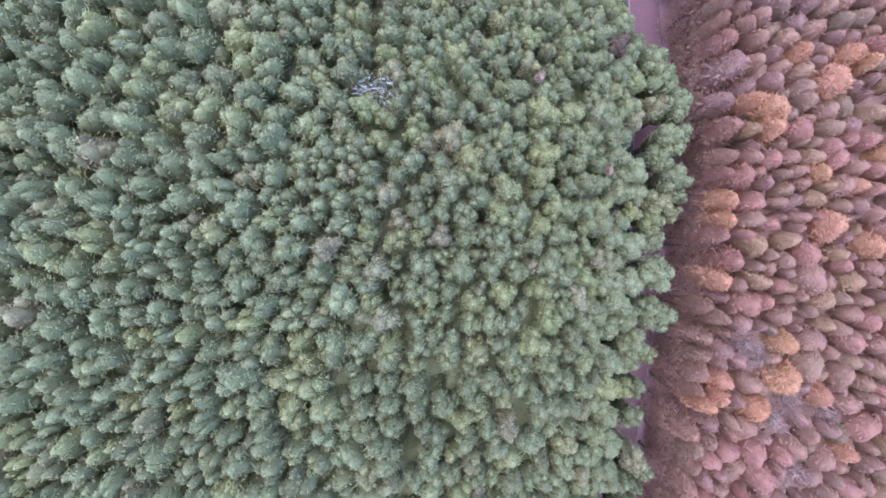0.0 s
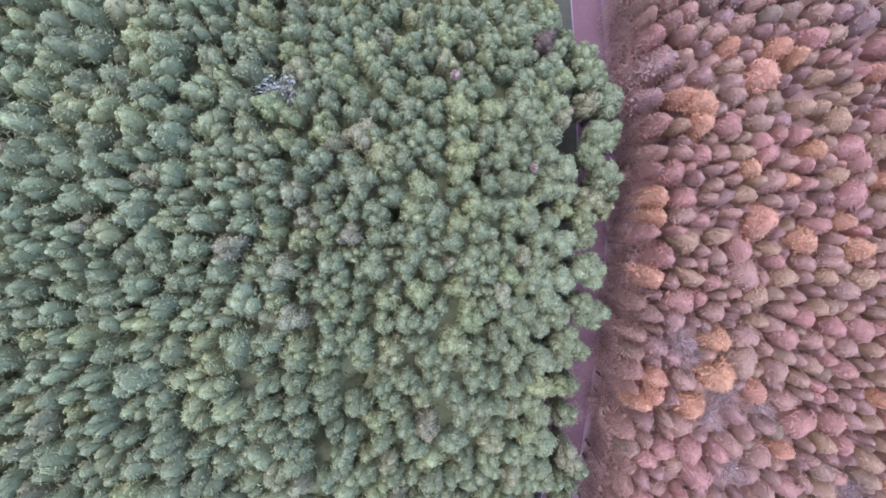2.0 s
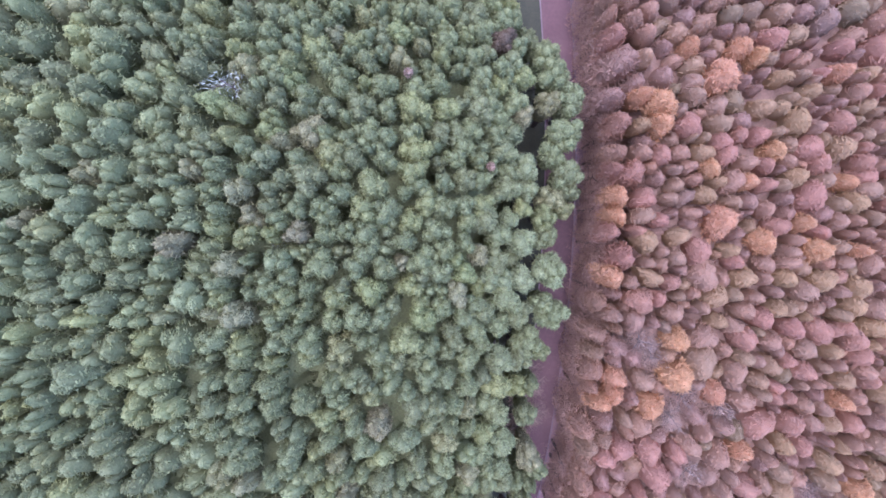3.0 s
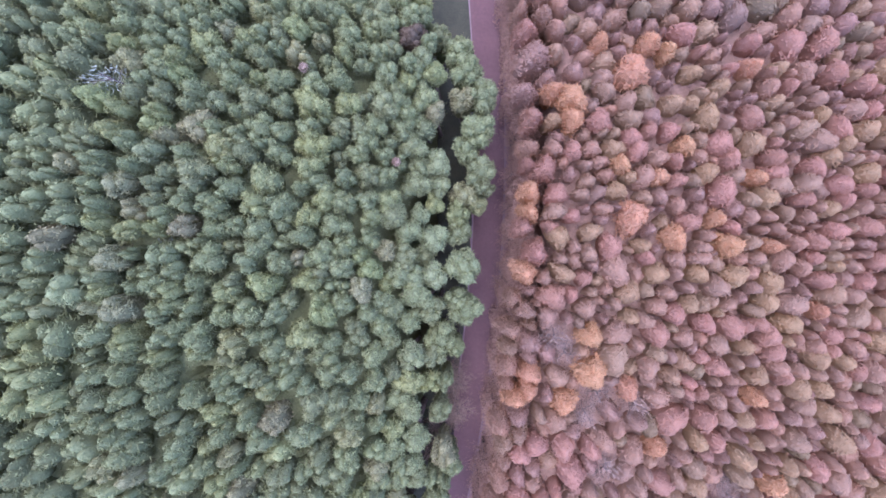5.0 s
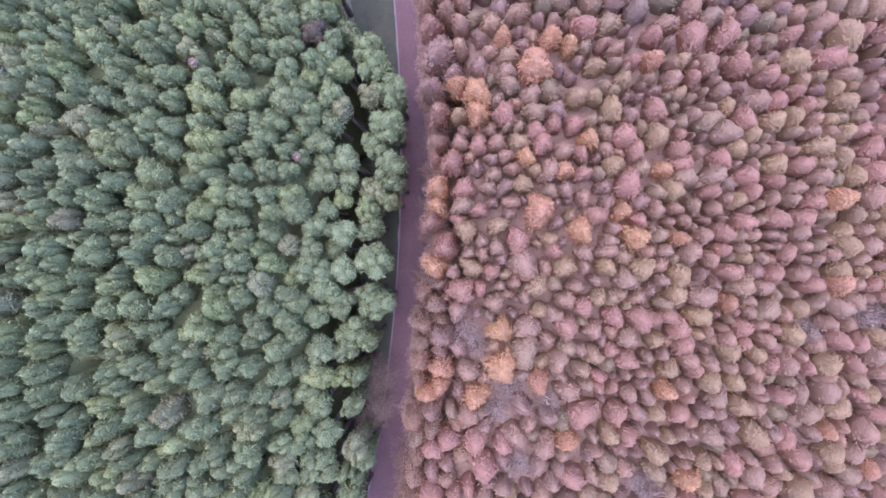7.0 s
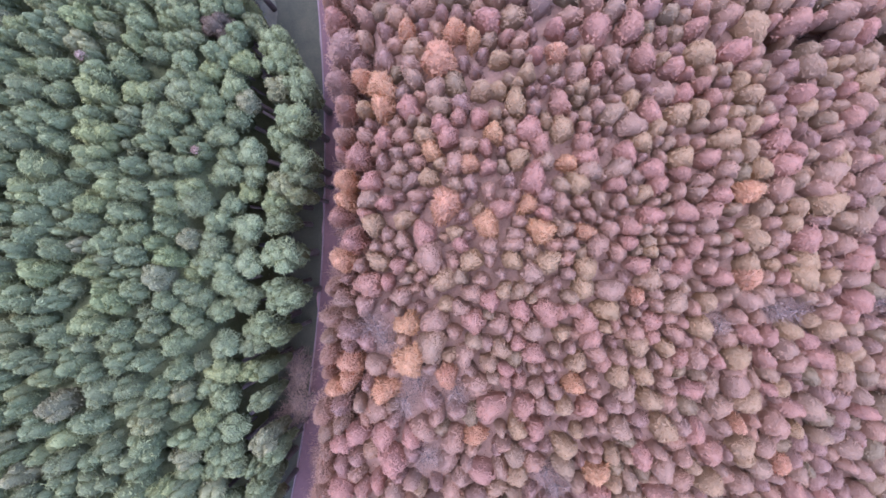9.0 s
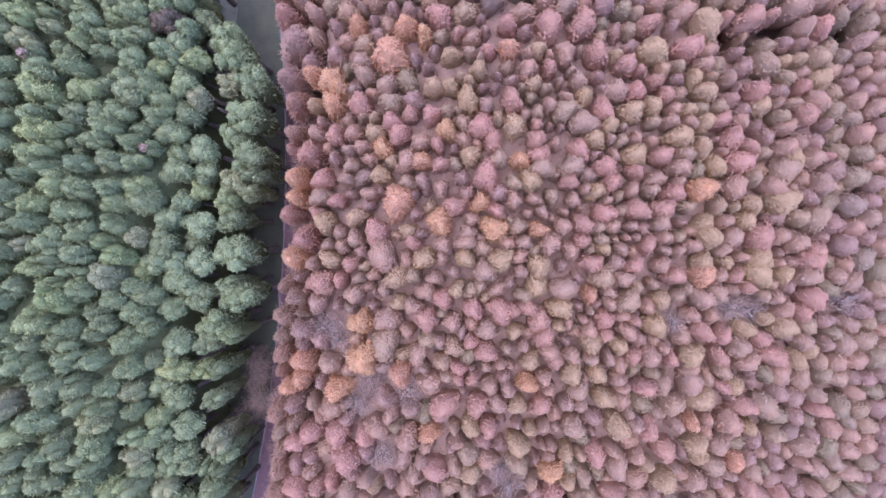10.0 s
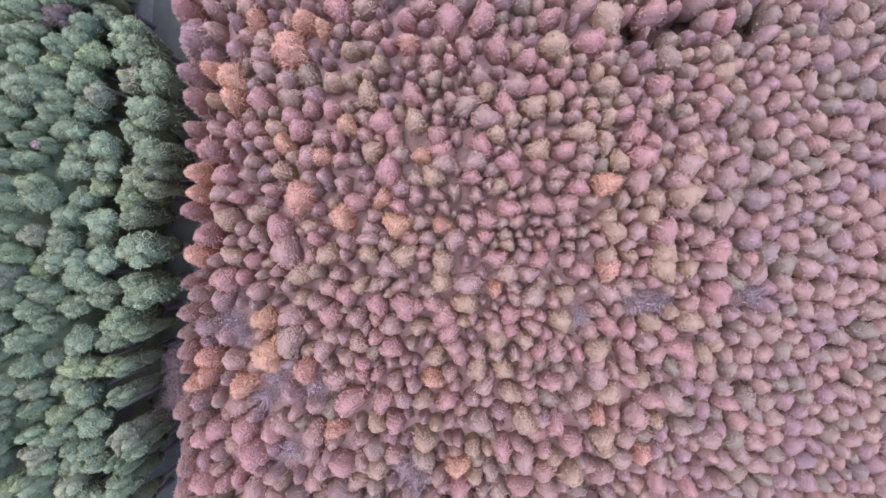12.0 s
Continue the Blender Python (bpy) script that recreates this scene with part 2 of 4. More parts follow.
def head(rng, low, top, radius, blunt, power, segs, lump, size, leaf, long, wide, centre=(0, 0), waist=0.6, lay=0.7, rings=13, bare=0.3, core=0.84):
    """A rounded head of foliage from low to top: a lumpy body and sprays that lie over it."""
    u = np.concatenate([[0, 0.15], 1 - (1 - np.linspace(0.3, 0.97, rings - 2)) ** 1.25])
    def profile(w):
        return radius * np.maximum(1 - w ** blunt, 0) ** power * (waist + (1 - waist) * np.minimum(1, w * 2.0))
    body = shell(rng, low + u * (top - low), profile(u) * core, segs, lump, size, centre)
    # sprays: half spread over the top as seen from above, half down the sides
    n = leaf * 6 // 10
    r1 = radius * np.sqrt(rng.uniform(0, 1, n))
    w1 = (1 - (r1 / radius).clip(0, 0.999) ** (1 / power)) ** (1 / blunt)
    w2 = rng.uniform(bare, 0.97, leaf - n)
    w = np.concatenate([w1, w2])
    r = profile(w) * rng.uniform(core, 1.06, leaf)
    ang = rng.uniform(0, 2 * np.pi, leaf)
    at = np.stack([centre[0] + r * np.cos(ang), centre[1] + r * np.sin(ang), low + w * (top - low)], -1)
    flat = (r / radius)[:, None].clip(0, 1) ** 2
    out = unit(np.stack([np.cos(ang), np.sin(ang), 0 * ang + 0.3], -1) * flat + np.array([0, 0, 1.0]) * (1 - flat))
    pieces = [body, sprays(rng, at, out, long, wide, 0.05, lay)]
    return join(pieces)


def lobed(rng, v, much=1.0):
    """The crown pressed out of round by its neighbours."""
    a, p = np.arctan2(v[:, 1], v[:, 0]), rng.uniform(0, 6.28, 3)
    f = 1 + much * (0.11 * np.cos(2 * a + p[0]) + 0.10 * np.cos(3 * a + p[1]) + 0.07 * np.cos(5 * a + p[2]))
    return np.stack([v[:, 0] * f, v[:, 1] * f, v[:, 2]], -1)


def redwood_parts(seed, height=17.0, leaf=420, long=0.2, wide=0.05, lump=0.07, low=0.52, blunt=3.4, lay=0.82, segs=11, core=0.93, boughs=0, bare=0.45):
    """A narrow rounded conifer, one metre in radius: the arrays of its trunk with limbs, of its crown, and of the thin
    lower boughs.
    """
    rng = np.random.default_rng(seed)
    crown = head(rng, height * low, height, 1.0, blunt, 0.56, segs, lump, 0.8, leaf, long, wide, lay=lay, rings=10, core=core, bare=bare)
    crown = (lobed(rng, crown[0]), crown[1])
    wood = [limb((0, 0, 0), (0, 0, height * 0.96), 0.18, 0.03, 7)]
    for k in range(7):
        z, a = height * (0.3 + 0.08 * k), rng.uniform(0, 6.28)
        e = 0.8 - 0.07 * k
        wood.append(limb((0, 0, z), (e * math.cos(a), e * math.sin(a), z + 0.4), 0.05, 0.015, 4))
    if not boughs:
        return join(wood), crown
    ang, f, z = rng.uniform(0, 6.28, boughs), np.sqrt(rng.uniform(0.05, 1, boughs)), height * rng.uniform(0.04, 0.7, boughs)
    out = np.stack([np.cos(ang), np.sin(ang), 0.25 + 0 * ang], -1)
    at = np.stack([1.25 * f * np.cos(ang), 1.25 * f * np.sin(ang), z], -1)
    return join(wood), crown, sprays(rng, at, unit(out), 0.17, 0.03, 0.1, 0.5, 0.8)


def evergreen_parts(seed, height=28.0, lobes=5, leaf=420, depth=9.0, segs=11, long=0.23, wide=0.05, bare=0.3):
    """A tall evergreen, about a metre in radius: a trunk that forks into limbs, a long rounded head and smaller rounded lobes of leaves round it."""
    rng = np.random.default_rng(seed)
    wood = [limb((0, 0, 0), (0, 0, height - 1.0), 0.24, 0.05, 7)]
    pieces = [head(rng, height - depth, height, 0.86, 2.6, 0.55, segs, 0.13, 0.5, leaf, long, wide, waist=0.5, lay=0.45, rings=9, bare=bare)]
    turn = rng.uniform(0, 6.28)
    for k in range(lobes):
        d, r = rng.uniform(0.4, 0.62), rng.uniform(0.38, 0.58)
        a = turn + 2.4 * k + rng.uniform(-0.4, 0.4)
        c = (d * math.cos(a), d * math.sin(a))
        top = height - (rng.uniform(0.1, 0.8) if k % 2 else rng.uniform(0.8, 2.4))
        pieces.append(head(rng, top - 3.6, top, r, 2.2, 0.55, 8, 0.15, 0.35, leaf // 3, long, wide, c, 0.5, 0.45, 6, bare=bare))
        wood.append(limb((0, 0, top - 4.5), (*c, top - 1.0), 0.08, 0.03, 4))
    return join(wood), join(pieces)


def bare_parts(seed, height=13.0, radius=1.7, twigs=2200):
    """A leafless tree: trunk, rising limbs and a haze of fine twigs."""
    rng = np.random.default_rng(seed)
    wood = [limb((0, 0, 0), (0, 0, height * 0.95), 0.16, 0.03, 6)]
    at, out = [], []
    for k in range(16):
        z = height * (0.45 + 0.5 * k / 16)
        a = 2.4 * k + rng.uniform(-0.3, 0.3)
        e = radius * (1.05 - 0.55 * k / 16)
        tip = np.array([e * math.cos(a), e * math.sin(a), z + 0.9])
        wood.append(limb((0, 0, z), tip, 0.035, 0.01, 4))
        f = rng.uniform(0.3, 1.05, (twigs // 16, 1))
        at.append(np.array([0, 0, z]) * (1 - f) + tip * f + np.array([0.3, 0.3, 0.5]) * rng.standard_normal((twigs // 16, 3)))
        out.append(np.tile(unit(tip - [0, 0, z]), (twigs // 16, 1)))
    return join(wood), sprays(rng, np.vstack(at), np.vstack(out), 0.4, 0.022, 0.4, 0.3)


MADE = {}


def plant(kind, maker, leaves, name, label, group, x, y, top, tall, wide, turn, thin=1.0):
    """A tree on the ground at x, y with its top at that height; the first of a kind is built, the next ones are copies."""
    base = land(x, y) - 0.15
    m = pose(x, y, base, 0, 0, turn) @ Matrix.Diagonal((wide * thin, wide / thin, (top - base) / tall, 1))
    if kind not in MADE:
        wood, crown, *lower = maker()
        tree = new(name)
        part("trunk", mesh_of("trunk", *wood, [BARK]), tree)
        part("crown", mesh_of("crown", *crown, [leaves]), tree)
        # These boughs carry painted shade and haze in their mauve.
        for boughs in lower:
            part("lower_foliage", mesh_of("lower_foliage", *boughs, [THIN]), tree, "thin lower boughs in a painted mauve of shade and haze")
        tree.matrix_basis = m
        MADE[kind] = tree
        return tagged(tree, label, "tree", group)
    return copy_thing(MADE[kind], m) if MADE[kind].scale == Vector((1, 1, 1)) else copy_bare(MADE[kind], m)


def copy_bare(first, m):
    """A copy whose own scale is that of m alone."""
    return copy_thing(first, m @ Matrix.Diagonal([1 / s for s in first.scale] + [1]))


def forest(name, label, leaves, sets, spots):
    """The trees past counting, as one mesh: spots of (x, y, top, wide, turn)."""
    vs, ts, idx, tones, n = [], [], [], [], 0
    rng = np.random.default_rng(5)
    for k, (x, y, top, wide, turn) in enumerate(spots):
        *pieces, tall = sets[k % len(sets)]
        base = land(x, y) - 0.15
        c, s, thin = math.cos(turn), math.sin(turn), rng.uniform(0.8, 1.2)
        for mat, (v, t) in enumerate(pieces):
            vs.append(np.stack([x + wide * (c * thin * v[:, 0] - s / thin * v[:, 1]), y + wide * (s * thin * v[:, 0] + c / thin * v[:, 1]), base + v[:, 2] * (top - base) / tall], -1))
            ts.append(t + n)
            n += len(v)
            idx.append(np.full(len(t), mat))
            tones.append(len(v))
    tone = np.repeat(np.repeat(rng.uniform(0, 1, len(spots)), len(sets[0]) - 1), tones)
    me = mesh_of(name, np.vstack(vs), np.vstack(ts), [BARK, leaves], np.concatenate(idx), tone)
    return tagged(new(name, me), label, "forest", kind="stuff")


def thicket(rng, x0, x1, y0, y1, gap, keep, fixed, rounds=24):
    """Planting spots that push one another and the fixed ones (x, y, reach) apart until they fill the stand evenly; with the reach of each."""
    n = int((x1 - x0) * (y1 - y0) / (0.9 * gap * gap))
    p = np.stack([rng.uniform(x0, x1, n), rng.uniform(y0, y1, n)], -1)
    p = p[[keep(x, y) for x, y in p]]
    f = np.array([(a, b) for a, b, r in fixed])
    fr = np.array([r for a, b, r in fixed])
    p = p[(np.sqrt(((p[:, None] - f[None]) ** 2).sum(-1)) - fr[None]).min(1) > 0.15 * gap]
    want = gap * rng.uniform(0.6, 1.4, len(p))
    for k in range(rounds):
        push = np.zeros_like(p)
        for q, reach, same in ((p, want / 2, True), (f, fr, False)):
            d = p[:, None] - q[None]
            far = np.sqrt((d ** 2).sum(-1)) + 1e-6
            lack = np.maximum(want[:, None] / 2 + reach[None] - far, 0)
            if same:
                np.fill_diagonal(lack, 0)
            push += (d / far[..., None] * (lack * (0.3 if same else 0.8))[..., None]).sum(1)
        p = p + push.clip(-0.5, 0.5)
    p = p[[keep(x, y) for x, y in p]]
    # young trees come up where a wide gap is left
    grid = [(x, y) for x in np.arange(x0, x1, 0.6) for y in np.arange(y0, y1, 0.6) if keep(x, y)]
    for g in np.array(grid):
        if ((p - g) ** 2).sum(1).min() > (0.82 * gap) ** 2 and (np.sqrt(((f - g) ** 2).sum(1)) - fr).min() > 0.3 * gap:
            p = np.vstack([p, g])
    far = np.sqrt(((p[:, None] - p[None]) ** 2).sum(-1)) + 9 * np.eye(len(p))
    room = 0.5 * np.sort(far, 1)[:, 1:4].mean(1)
    beside = (np.sqrt(((p[:, None] - f[None]) ** 2).sum(-1)) - fr[None]).min(1)
    room = np.minimum(room, beside + 0.2).clip(0.45, 0.62 * gap)
    good = (np.sort(far, 1)[:, 0] > 0.3 * gap) & (beside > 0.14 * gap)
    return [(float(x), float(y), float(r)) for (x, y), r in zip(p[good], room[good])]


# ---- the plan of the stands: x, y and crown radius of each tree, by the colour of its crown ----
dice = np.random.default_rng(11)
REDWOODS, EVERGREENS = collections.defaultdict(list), collections.defaultdict(list)
REDWOODS["tan"] += [(36.8, -26.4, 0.77), (40.7, -21.8, 1.10), (41.7, -25.4, 0.83), (42.2, -23.9, 0.66), (45.6, -21.7, 0.71), (46.8, -22.7, 0.98), (47.0, -26.7, 0.76), (51.8, -23.4, 0.93), (53.3, -25.3, 0.66), (54.2, -21.5, 0.44),
    (55.0, -21.5, 0.55), (57.9, -26.4, 0.61), (58.1, -22.3, 0.61), (58.5, -24.6, 0.89), (61.2, -21.6, 0.67), (61.9, -23.3, 1.12), (63.8, -22.1, 0.73), (67.7, -23.1, 0.51), (70.1, -24.5, 1.02), (70.6, -26.3, 0.74), (71.7, -22.7,
    1.02), (75.9, -23.2, 0.80), (81.1, -22.1, 0.69), (82.6, -24.8, 0.81), (82.7, -22.6, 0.99), (31.1, -18.9, 0.66), (37.6, -20.9, 1.10), (38.9, -19.4, 0.77), (40.8, -18.7, 0.77), (44.3, -15.1, 0.66), (45.3, -20.3, 0.60), (48.5,
    -15.8, 0.81)]
REDWOODS["tan"] += [(49.4, -17.5, 0.87), (50.3, -16.0, 0.71), (54.1, -19.5, 0.60), (54.4, -15.8, 0.60), (55.3, -19.5, 0.49), (56.3, -17.1, 0.77), (57.1, -19.5, 1.05), (57.3, -15.7, 0.93), (57.6, -17.1, 0.66), (61.7, -15.2, 0.61),
    (62.6, -17.8, 0.61), (63.3, -18.9, 0.78), (67.1, -16.7, 1.01), (67.6, -18.7, 0.79), (70.7, -18.0, 0.62), (72.1, -20.6, 0.97), (73.0, -18.2, 1.14), (76.4, -16.3, 1.14), (77.8, -19.2, 0.80), (80.9, -20.3, 1.04), (32.5, -14.8,
    0.93), (37.9, -12.4, 1.36), (38.0, -9.9, 1.20), (40.0, -10.9, 0.71), (41.3, -13.0, 0.98), (42.1, -11.6, 0.87), (43.3, -11.7, 0.65), (43.7, -13.7, 0.82), (44.4, -9.7, 0.87), (44.7, -12.2, 0.93), (47.8, -10.2, 0.97), (48.0,
    -13.8, 0.54)]
REDWOODS["tan"] += [(49.4, -13.5, 0.54), (49.9, -11.9, 0.54), (50.4, -13.6, 0.43), (51.5, -11.6, 0.60), (53.8, -14.7, 0.76), (54.1, -12.0, 0.87), (56.4, -12.3, 0.82), (57.9, -9.7, 0.88), (58.3, -12.5, 0.66), (60.1, -12.4, 0.61),
    (61.2, -14.4, 0.66), (61.7, -9.5, 0.83), (64.2, -11.9, 0.94), (65.5, -11.0, 0.61), (65.8, -14.7, 0.89), (68.5, -12.9, 0.78), (68.6, -14.3, 1.12), (71.7, -13.0, 0.79), (73.2, -10.4, 1.02), (74.2, -11.8, 1.02), (79.8, -9.5,
    0.97), (81.7, -11.4, 0.75), (81.8, -14.9, 0.81), (82.1, -9.6, 0.69), (28.8, -8.4, 0.98), (30.3, -5.0, 0.65), (31.0, -8.8, 0.92), (34.6, -7.7, 0.87), (35.0, -6.0, 0.54), (36.4, -5.6, 0.65), (37.1, -3.7, 1.35), (37.5, -7.0,
    0.65)]
REDWOODS["tan"] += [(40.2, -5.4, 0.70), (40.4, -8.4, 0.81), (41.6, -6.9, 0.92), (42.4, -5.5, 0.70), (43.0, -3.5, 0.59), (44.2, -4.8, 0.54), (47.2, -4.5, 1.02), (50.7, -4.3, 0.65), (51.2, -6.6, 0.76), (55.0, -5.7, 1.14), (55.7,
    -9.0, 0.55), (57.2, -8.6, 0.44), (57.8, -7.7, 0.44), (58.8, -4.3, 1.04), (59.5, -5.7, 0.66), (59.7, -6.8, 0.71), (60.8, -4.3, 0.88), (61.0, -8.0, 0.66), (61.5, -6.5, 1.10), (62.2, -5.0, 0.66), (63.8, -4.7, 0.55), (66.4, -5.6,
    0.61), (68.0, -7.5, 0.78), (69.0, -5.8, 1.00), (70.0, -7.4, 0.73), (70.4, -5.1, 1.01), (70.5, -3.4, 0.73), (75.1, -5.1, 0.68), (76.4, -5.2, 0.68), (77.4, -6.4, 0.91), (79.9, -7.8, 0.91), (30.8, 1.6, 0.91)]
REDWOODS["tan"] += [(31.8, -3.0, 0.59), (32.9, -1.7, 0.65), (34.4, -2.2, 0.81), (35.5, 2.2, 0.75), (43.0, -2.2, 0.86), (45.2, -1.8, 0.85), (45.3, -0.8, 0.75), (45.6, 0.4, 0.64), (49.2, 0.6, 0.37), (49.5, 2.6, 0.80), (50.1, 0.1,
    0.80), (50.8, -1.4, 0.75), (50.9, 1.4, 0.48), (51.4, 2.8, 0.70), (52.3, 1.6, 0.59), (53.2, 1.1, 0.38), (53.4, -1.3, 1.02), (54.4, 0.4, 0.81), (54.4, 1.8, 0.48), (55.2, 3.0, 0.70), (55.4, -1.9, 0.81), (56.0, 2.2, 0.32), (57.9,
    0.5, 0.60), (58.3, -0.6, 0.65), (59.3, 0.7, 0.76), (59.6, -0.5, 0.44), (60.3, -1.4, 0.66), (60.7, -0.3, 0.38), (61.2, 0.9, 0.55), (61.7, -0.2, 0.44), (64.1, 1.4, 0.88), (64.5, -2.7, 0.77)]
REDWOODS["tan"] += [(64.6, -0.0, 0.77), (64.7, -1.3, 0.55), (65.9, 0.2, 0.61), (66.1, -1.2, 0.61), (67.4, -0.6, 0.77), (70.3, 2.0, 0.72), (70.5, -0.8, 0.78), (71.3, 0.5, 1.00), (72.3, -1.4, 0.56), (76.1, 0.9, 0.79), (76.3, -1.7,
    0.56), (77.9, 2.9, 0.90), (78.1, 0.4, 1.02), (79.6, 3.0, 1.13), (79.6, -2.8, 1.02), (27.8, 7.6, 0.96), (30.1, 7.7, 0.75), (33.2, 3.5, 0.70), (33.3, 6.3, 0.59), (33.6, 4.8, 0.75), (33.7, 7.9, 0.86), (34.6, 6.7, 0.75), (39.0,
    5.6, 1.07), (39.2, 3.6, 0.75), (40.2, 7.5, 0.91), (40.6, 3.8, 0.70), (42.4, 3.2, 0.75), (43.6, 5.6, 0.59), (47.7, 6.4, 0.85), (49.4, 4.2, 0.75), (51.9, 5.8, 1.07), (53.0, 8.3, 0.59)]
REDWOODS["tan"] += [(53.1, 3.2, 0.70), (53.3, 5.2, 0.38), (54.8, 6.2, 1.07), (56.3, 4.1, 0.59), (58.5, 3.2, 0.54), (59.4, 9.0, 0.65), (59.6, 3.7, 0.49), (60.9, 4.4, 0.71), (62.8, 4.5, 0.76), (63.1, 5.6, 0.82), (65.4, 6.9, 0.99),
    (65.4, 5.5, 0.66), (65.8, 8.2, 0.93), (66.5, 3.2, 0.72), (69.4, 8.7, 0.50), (69.6, 3.4, 0.83), (71.1, 5.4, 1.11), (71.2, 3.5, 0.56), (72.7, 6.5, 0.78), (73.5, 8.9, 0.67), (75.0, 5.7, 1.00), (76.0, 7.4, 1.34), (76.7, 5.7,
    0.56), (78.7, 8.8, 1.01), (79.8, 6.3, 1.01), (34.1, 14.6, 0.90), (34.4, 13.5, 0.90), (34.6, 9.5, 0.53), (35.7, 9.5, 0.59), (36.6, 12.6, 0.96), (37.1, 11.0, 0.96), (42.5, 10.6, 0.64)]
REDWOODS["tan"] += [(43.6, 13.9, 0.63), (46.2, 11.3, 0.69), (49.9, 14.9, 0.90), (49.9, 10.6, 0.53), (51.1, 11.0, 0.69), (51.7, 13.3, 0.53), (52.2, 11.8, 0.69), (53.0, 14.0, 0.43), (53.7, 11.4, 1.07), (53.8, 12.6, 0.64), (54.7,
    14.3, 0.80), (55.6, 10.4, 1.23), (58.3, 9.1, 0.54), (58.3, 13.6, 1.07), (59.4, 10.3, 0.43), (60.8, 9.3, 0.60), (62.3, 11.0, 0.65), (62.4, 9.2, 0.60), (64.1, 11.2, 0.76), (64.3, 12.4, 0.71), (66.0, 11.3, 0.71), (68.7, 13.0,
    0.82), (71.0, 11.8, 0.77), (74.4, 13.8, 0.55), (74.9, 12.5, 0.72), (75.5, 11.6, 0.83), (75.7, 9.6, 0.95), (78.3, 14.3, 1.00), (29.3, 19.0, 0.79), (29.4, 16.9, 0.74), (33.9, 19.6, 0.42), (44.3, 16.1, 0.68)]
REDWOODS["tan"] += [(45.3, 15.6, 0.47), (49.7, 16.3, 0.53), (51.8, 16.4, 0.48), (53.3, 16.8, 1.01), (54.0, 15.1, 0.43), (54.6, 17.1, 0.37), (64.3, 16.5, 0.65), (66.8, 16.8, 0.82), (67.6, 15.8, 0.55), (69.3, 15.7, 0.66), (73.0,
    17.4, 1.10), (75.0, 16.3, 0.77), (78.2, 18.4, 1.00)]
REDWOODS["salmon"] += [(29.8, -27.6, 1.10), (32.0, -27.4, 0.77), (29.5, -23.0, 0.99), (31.0, -22.0, 1.10), (33.4, -26.7, 0.77), (33.7, -21.8, 1.21), (34.7, -24.3, 1.32), (36.5, -21.8, 0.93), (43.6, -24.7, 1.21), (55.6, -26.4,
    1.00), (59.6, -22.2, 1.06), (61.6, -26.0, 0.95), (66.6, -21.4, 1.12), (75.7, -25.0, 1.03), (79.1, -25.5, 0.87), (44.1, -18.1, 1.31), (45.3, -15.2, 0.65), (46.7, -15.1, 0.65), (47.4, -17.8, 1.03), (48.7, -20.0, 0.92), (53.7,
    -17.5, 0.98), (63.3, -15.1, 0.56), (64.1, -15.1, 0.89), (64.8, -19.4, 0.95), (74.3, -16.4, 1.02), (82.3, -16.4, 0.86), (41.8, -9.6, 1.09), (45.3, -14.2, 0.76), (46.3, -11.5, 0.75), (47.9, -12.4, 0.97), (52.9, -9.0, 1.08),
    (53.5, -10.5, 0.98)]
REDWOODS["salmon"] += [(54.7, -12.8, 0.82), (59.5, -10.0, 0.77), (62.5, -12.0, 0.83), (66.4, -12.1, 0.73), (69.3, -9.1, 0.95), (71.3, -11.6, 0.96), (71.3, -9.3, 0.84), (71.8, -14.5, 0.79), (75.1, -9.4, 0.90), (76.7, -11.1, 1.25),
    (31.3, -6.8, 1.19), (33.1, -6.4, 0.70), (34.1, -4.7, 0.76), (43.3, -7.5, 0.92), (46.3, -8.2, 0.91), (49.0, -8.3, 1.18), (50.3, -8.2, 0.65), (51.7, -7.8, 0.86), (59.3, -8.5, 0.93), (62.3, -8.4, 0.61), (66.0, -3.7, 0.94), (72.0,
    -3.3, 0.73), (73.4, -4.4, 0.73), (79.2, -6.6, 0.85), (80.2, -5.1, 1.14), (27.8, -0.2, 0.97), (29.3, -2.6, 1.19), (30.5, 0.1, 0.70), (32.4, 1.3, 0.75), (36.4, -1.4, 1.08), (40.0, -2.1, 0.76), (43.8, 1.6, 0.97)]
REDWOODS["salmon"] += [(47.9, 1.4, 0.75), (56.4, -0.9, 0.76), (56.4, 0.7, 0.92), (57.6, -3.0, 0.93), (58.4, 1.9, 1.03), (61.6, 2.5, 1.04), (61.8, -2.9, 0.82), (63.0, -0.8, 0.88), (64.1, 2.8, 1.04), (74.1, 0.7, 1.23), (79.7, -1.2,
    1.13), (79.9, -0.3, 0.91), (27.8, 6.0, 0.75), (29.4, 5.8, 1.34), (30.8, 3.3, 0.97), (31.9, 7.6, 0.86), (38.0, 8.2, 1.07), (41.8, 7.4, 0.70), (42.2, 5.5, 0.75), (46.7, 4.8, 1.22), (47.1, 8.0, 0.95), (51.2, 8.4, 0.90), (51.6,
    7.0, 1.07), (54.7, 4.7, 0.81), (55.4, 7.8, 0.97), (58.1, 6.4, 0.97), (58.8, 5.0, 0.87), (61.0, 6.2, 0.76), (63.5, 7.9, 0.93), (65.0, 4.4, 0.93), (71.4, 7.9, 1.33), (27.8, 10.5, 1.07)]
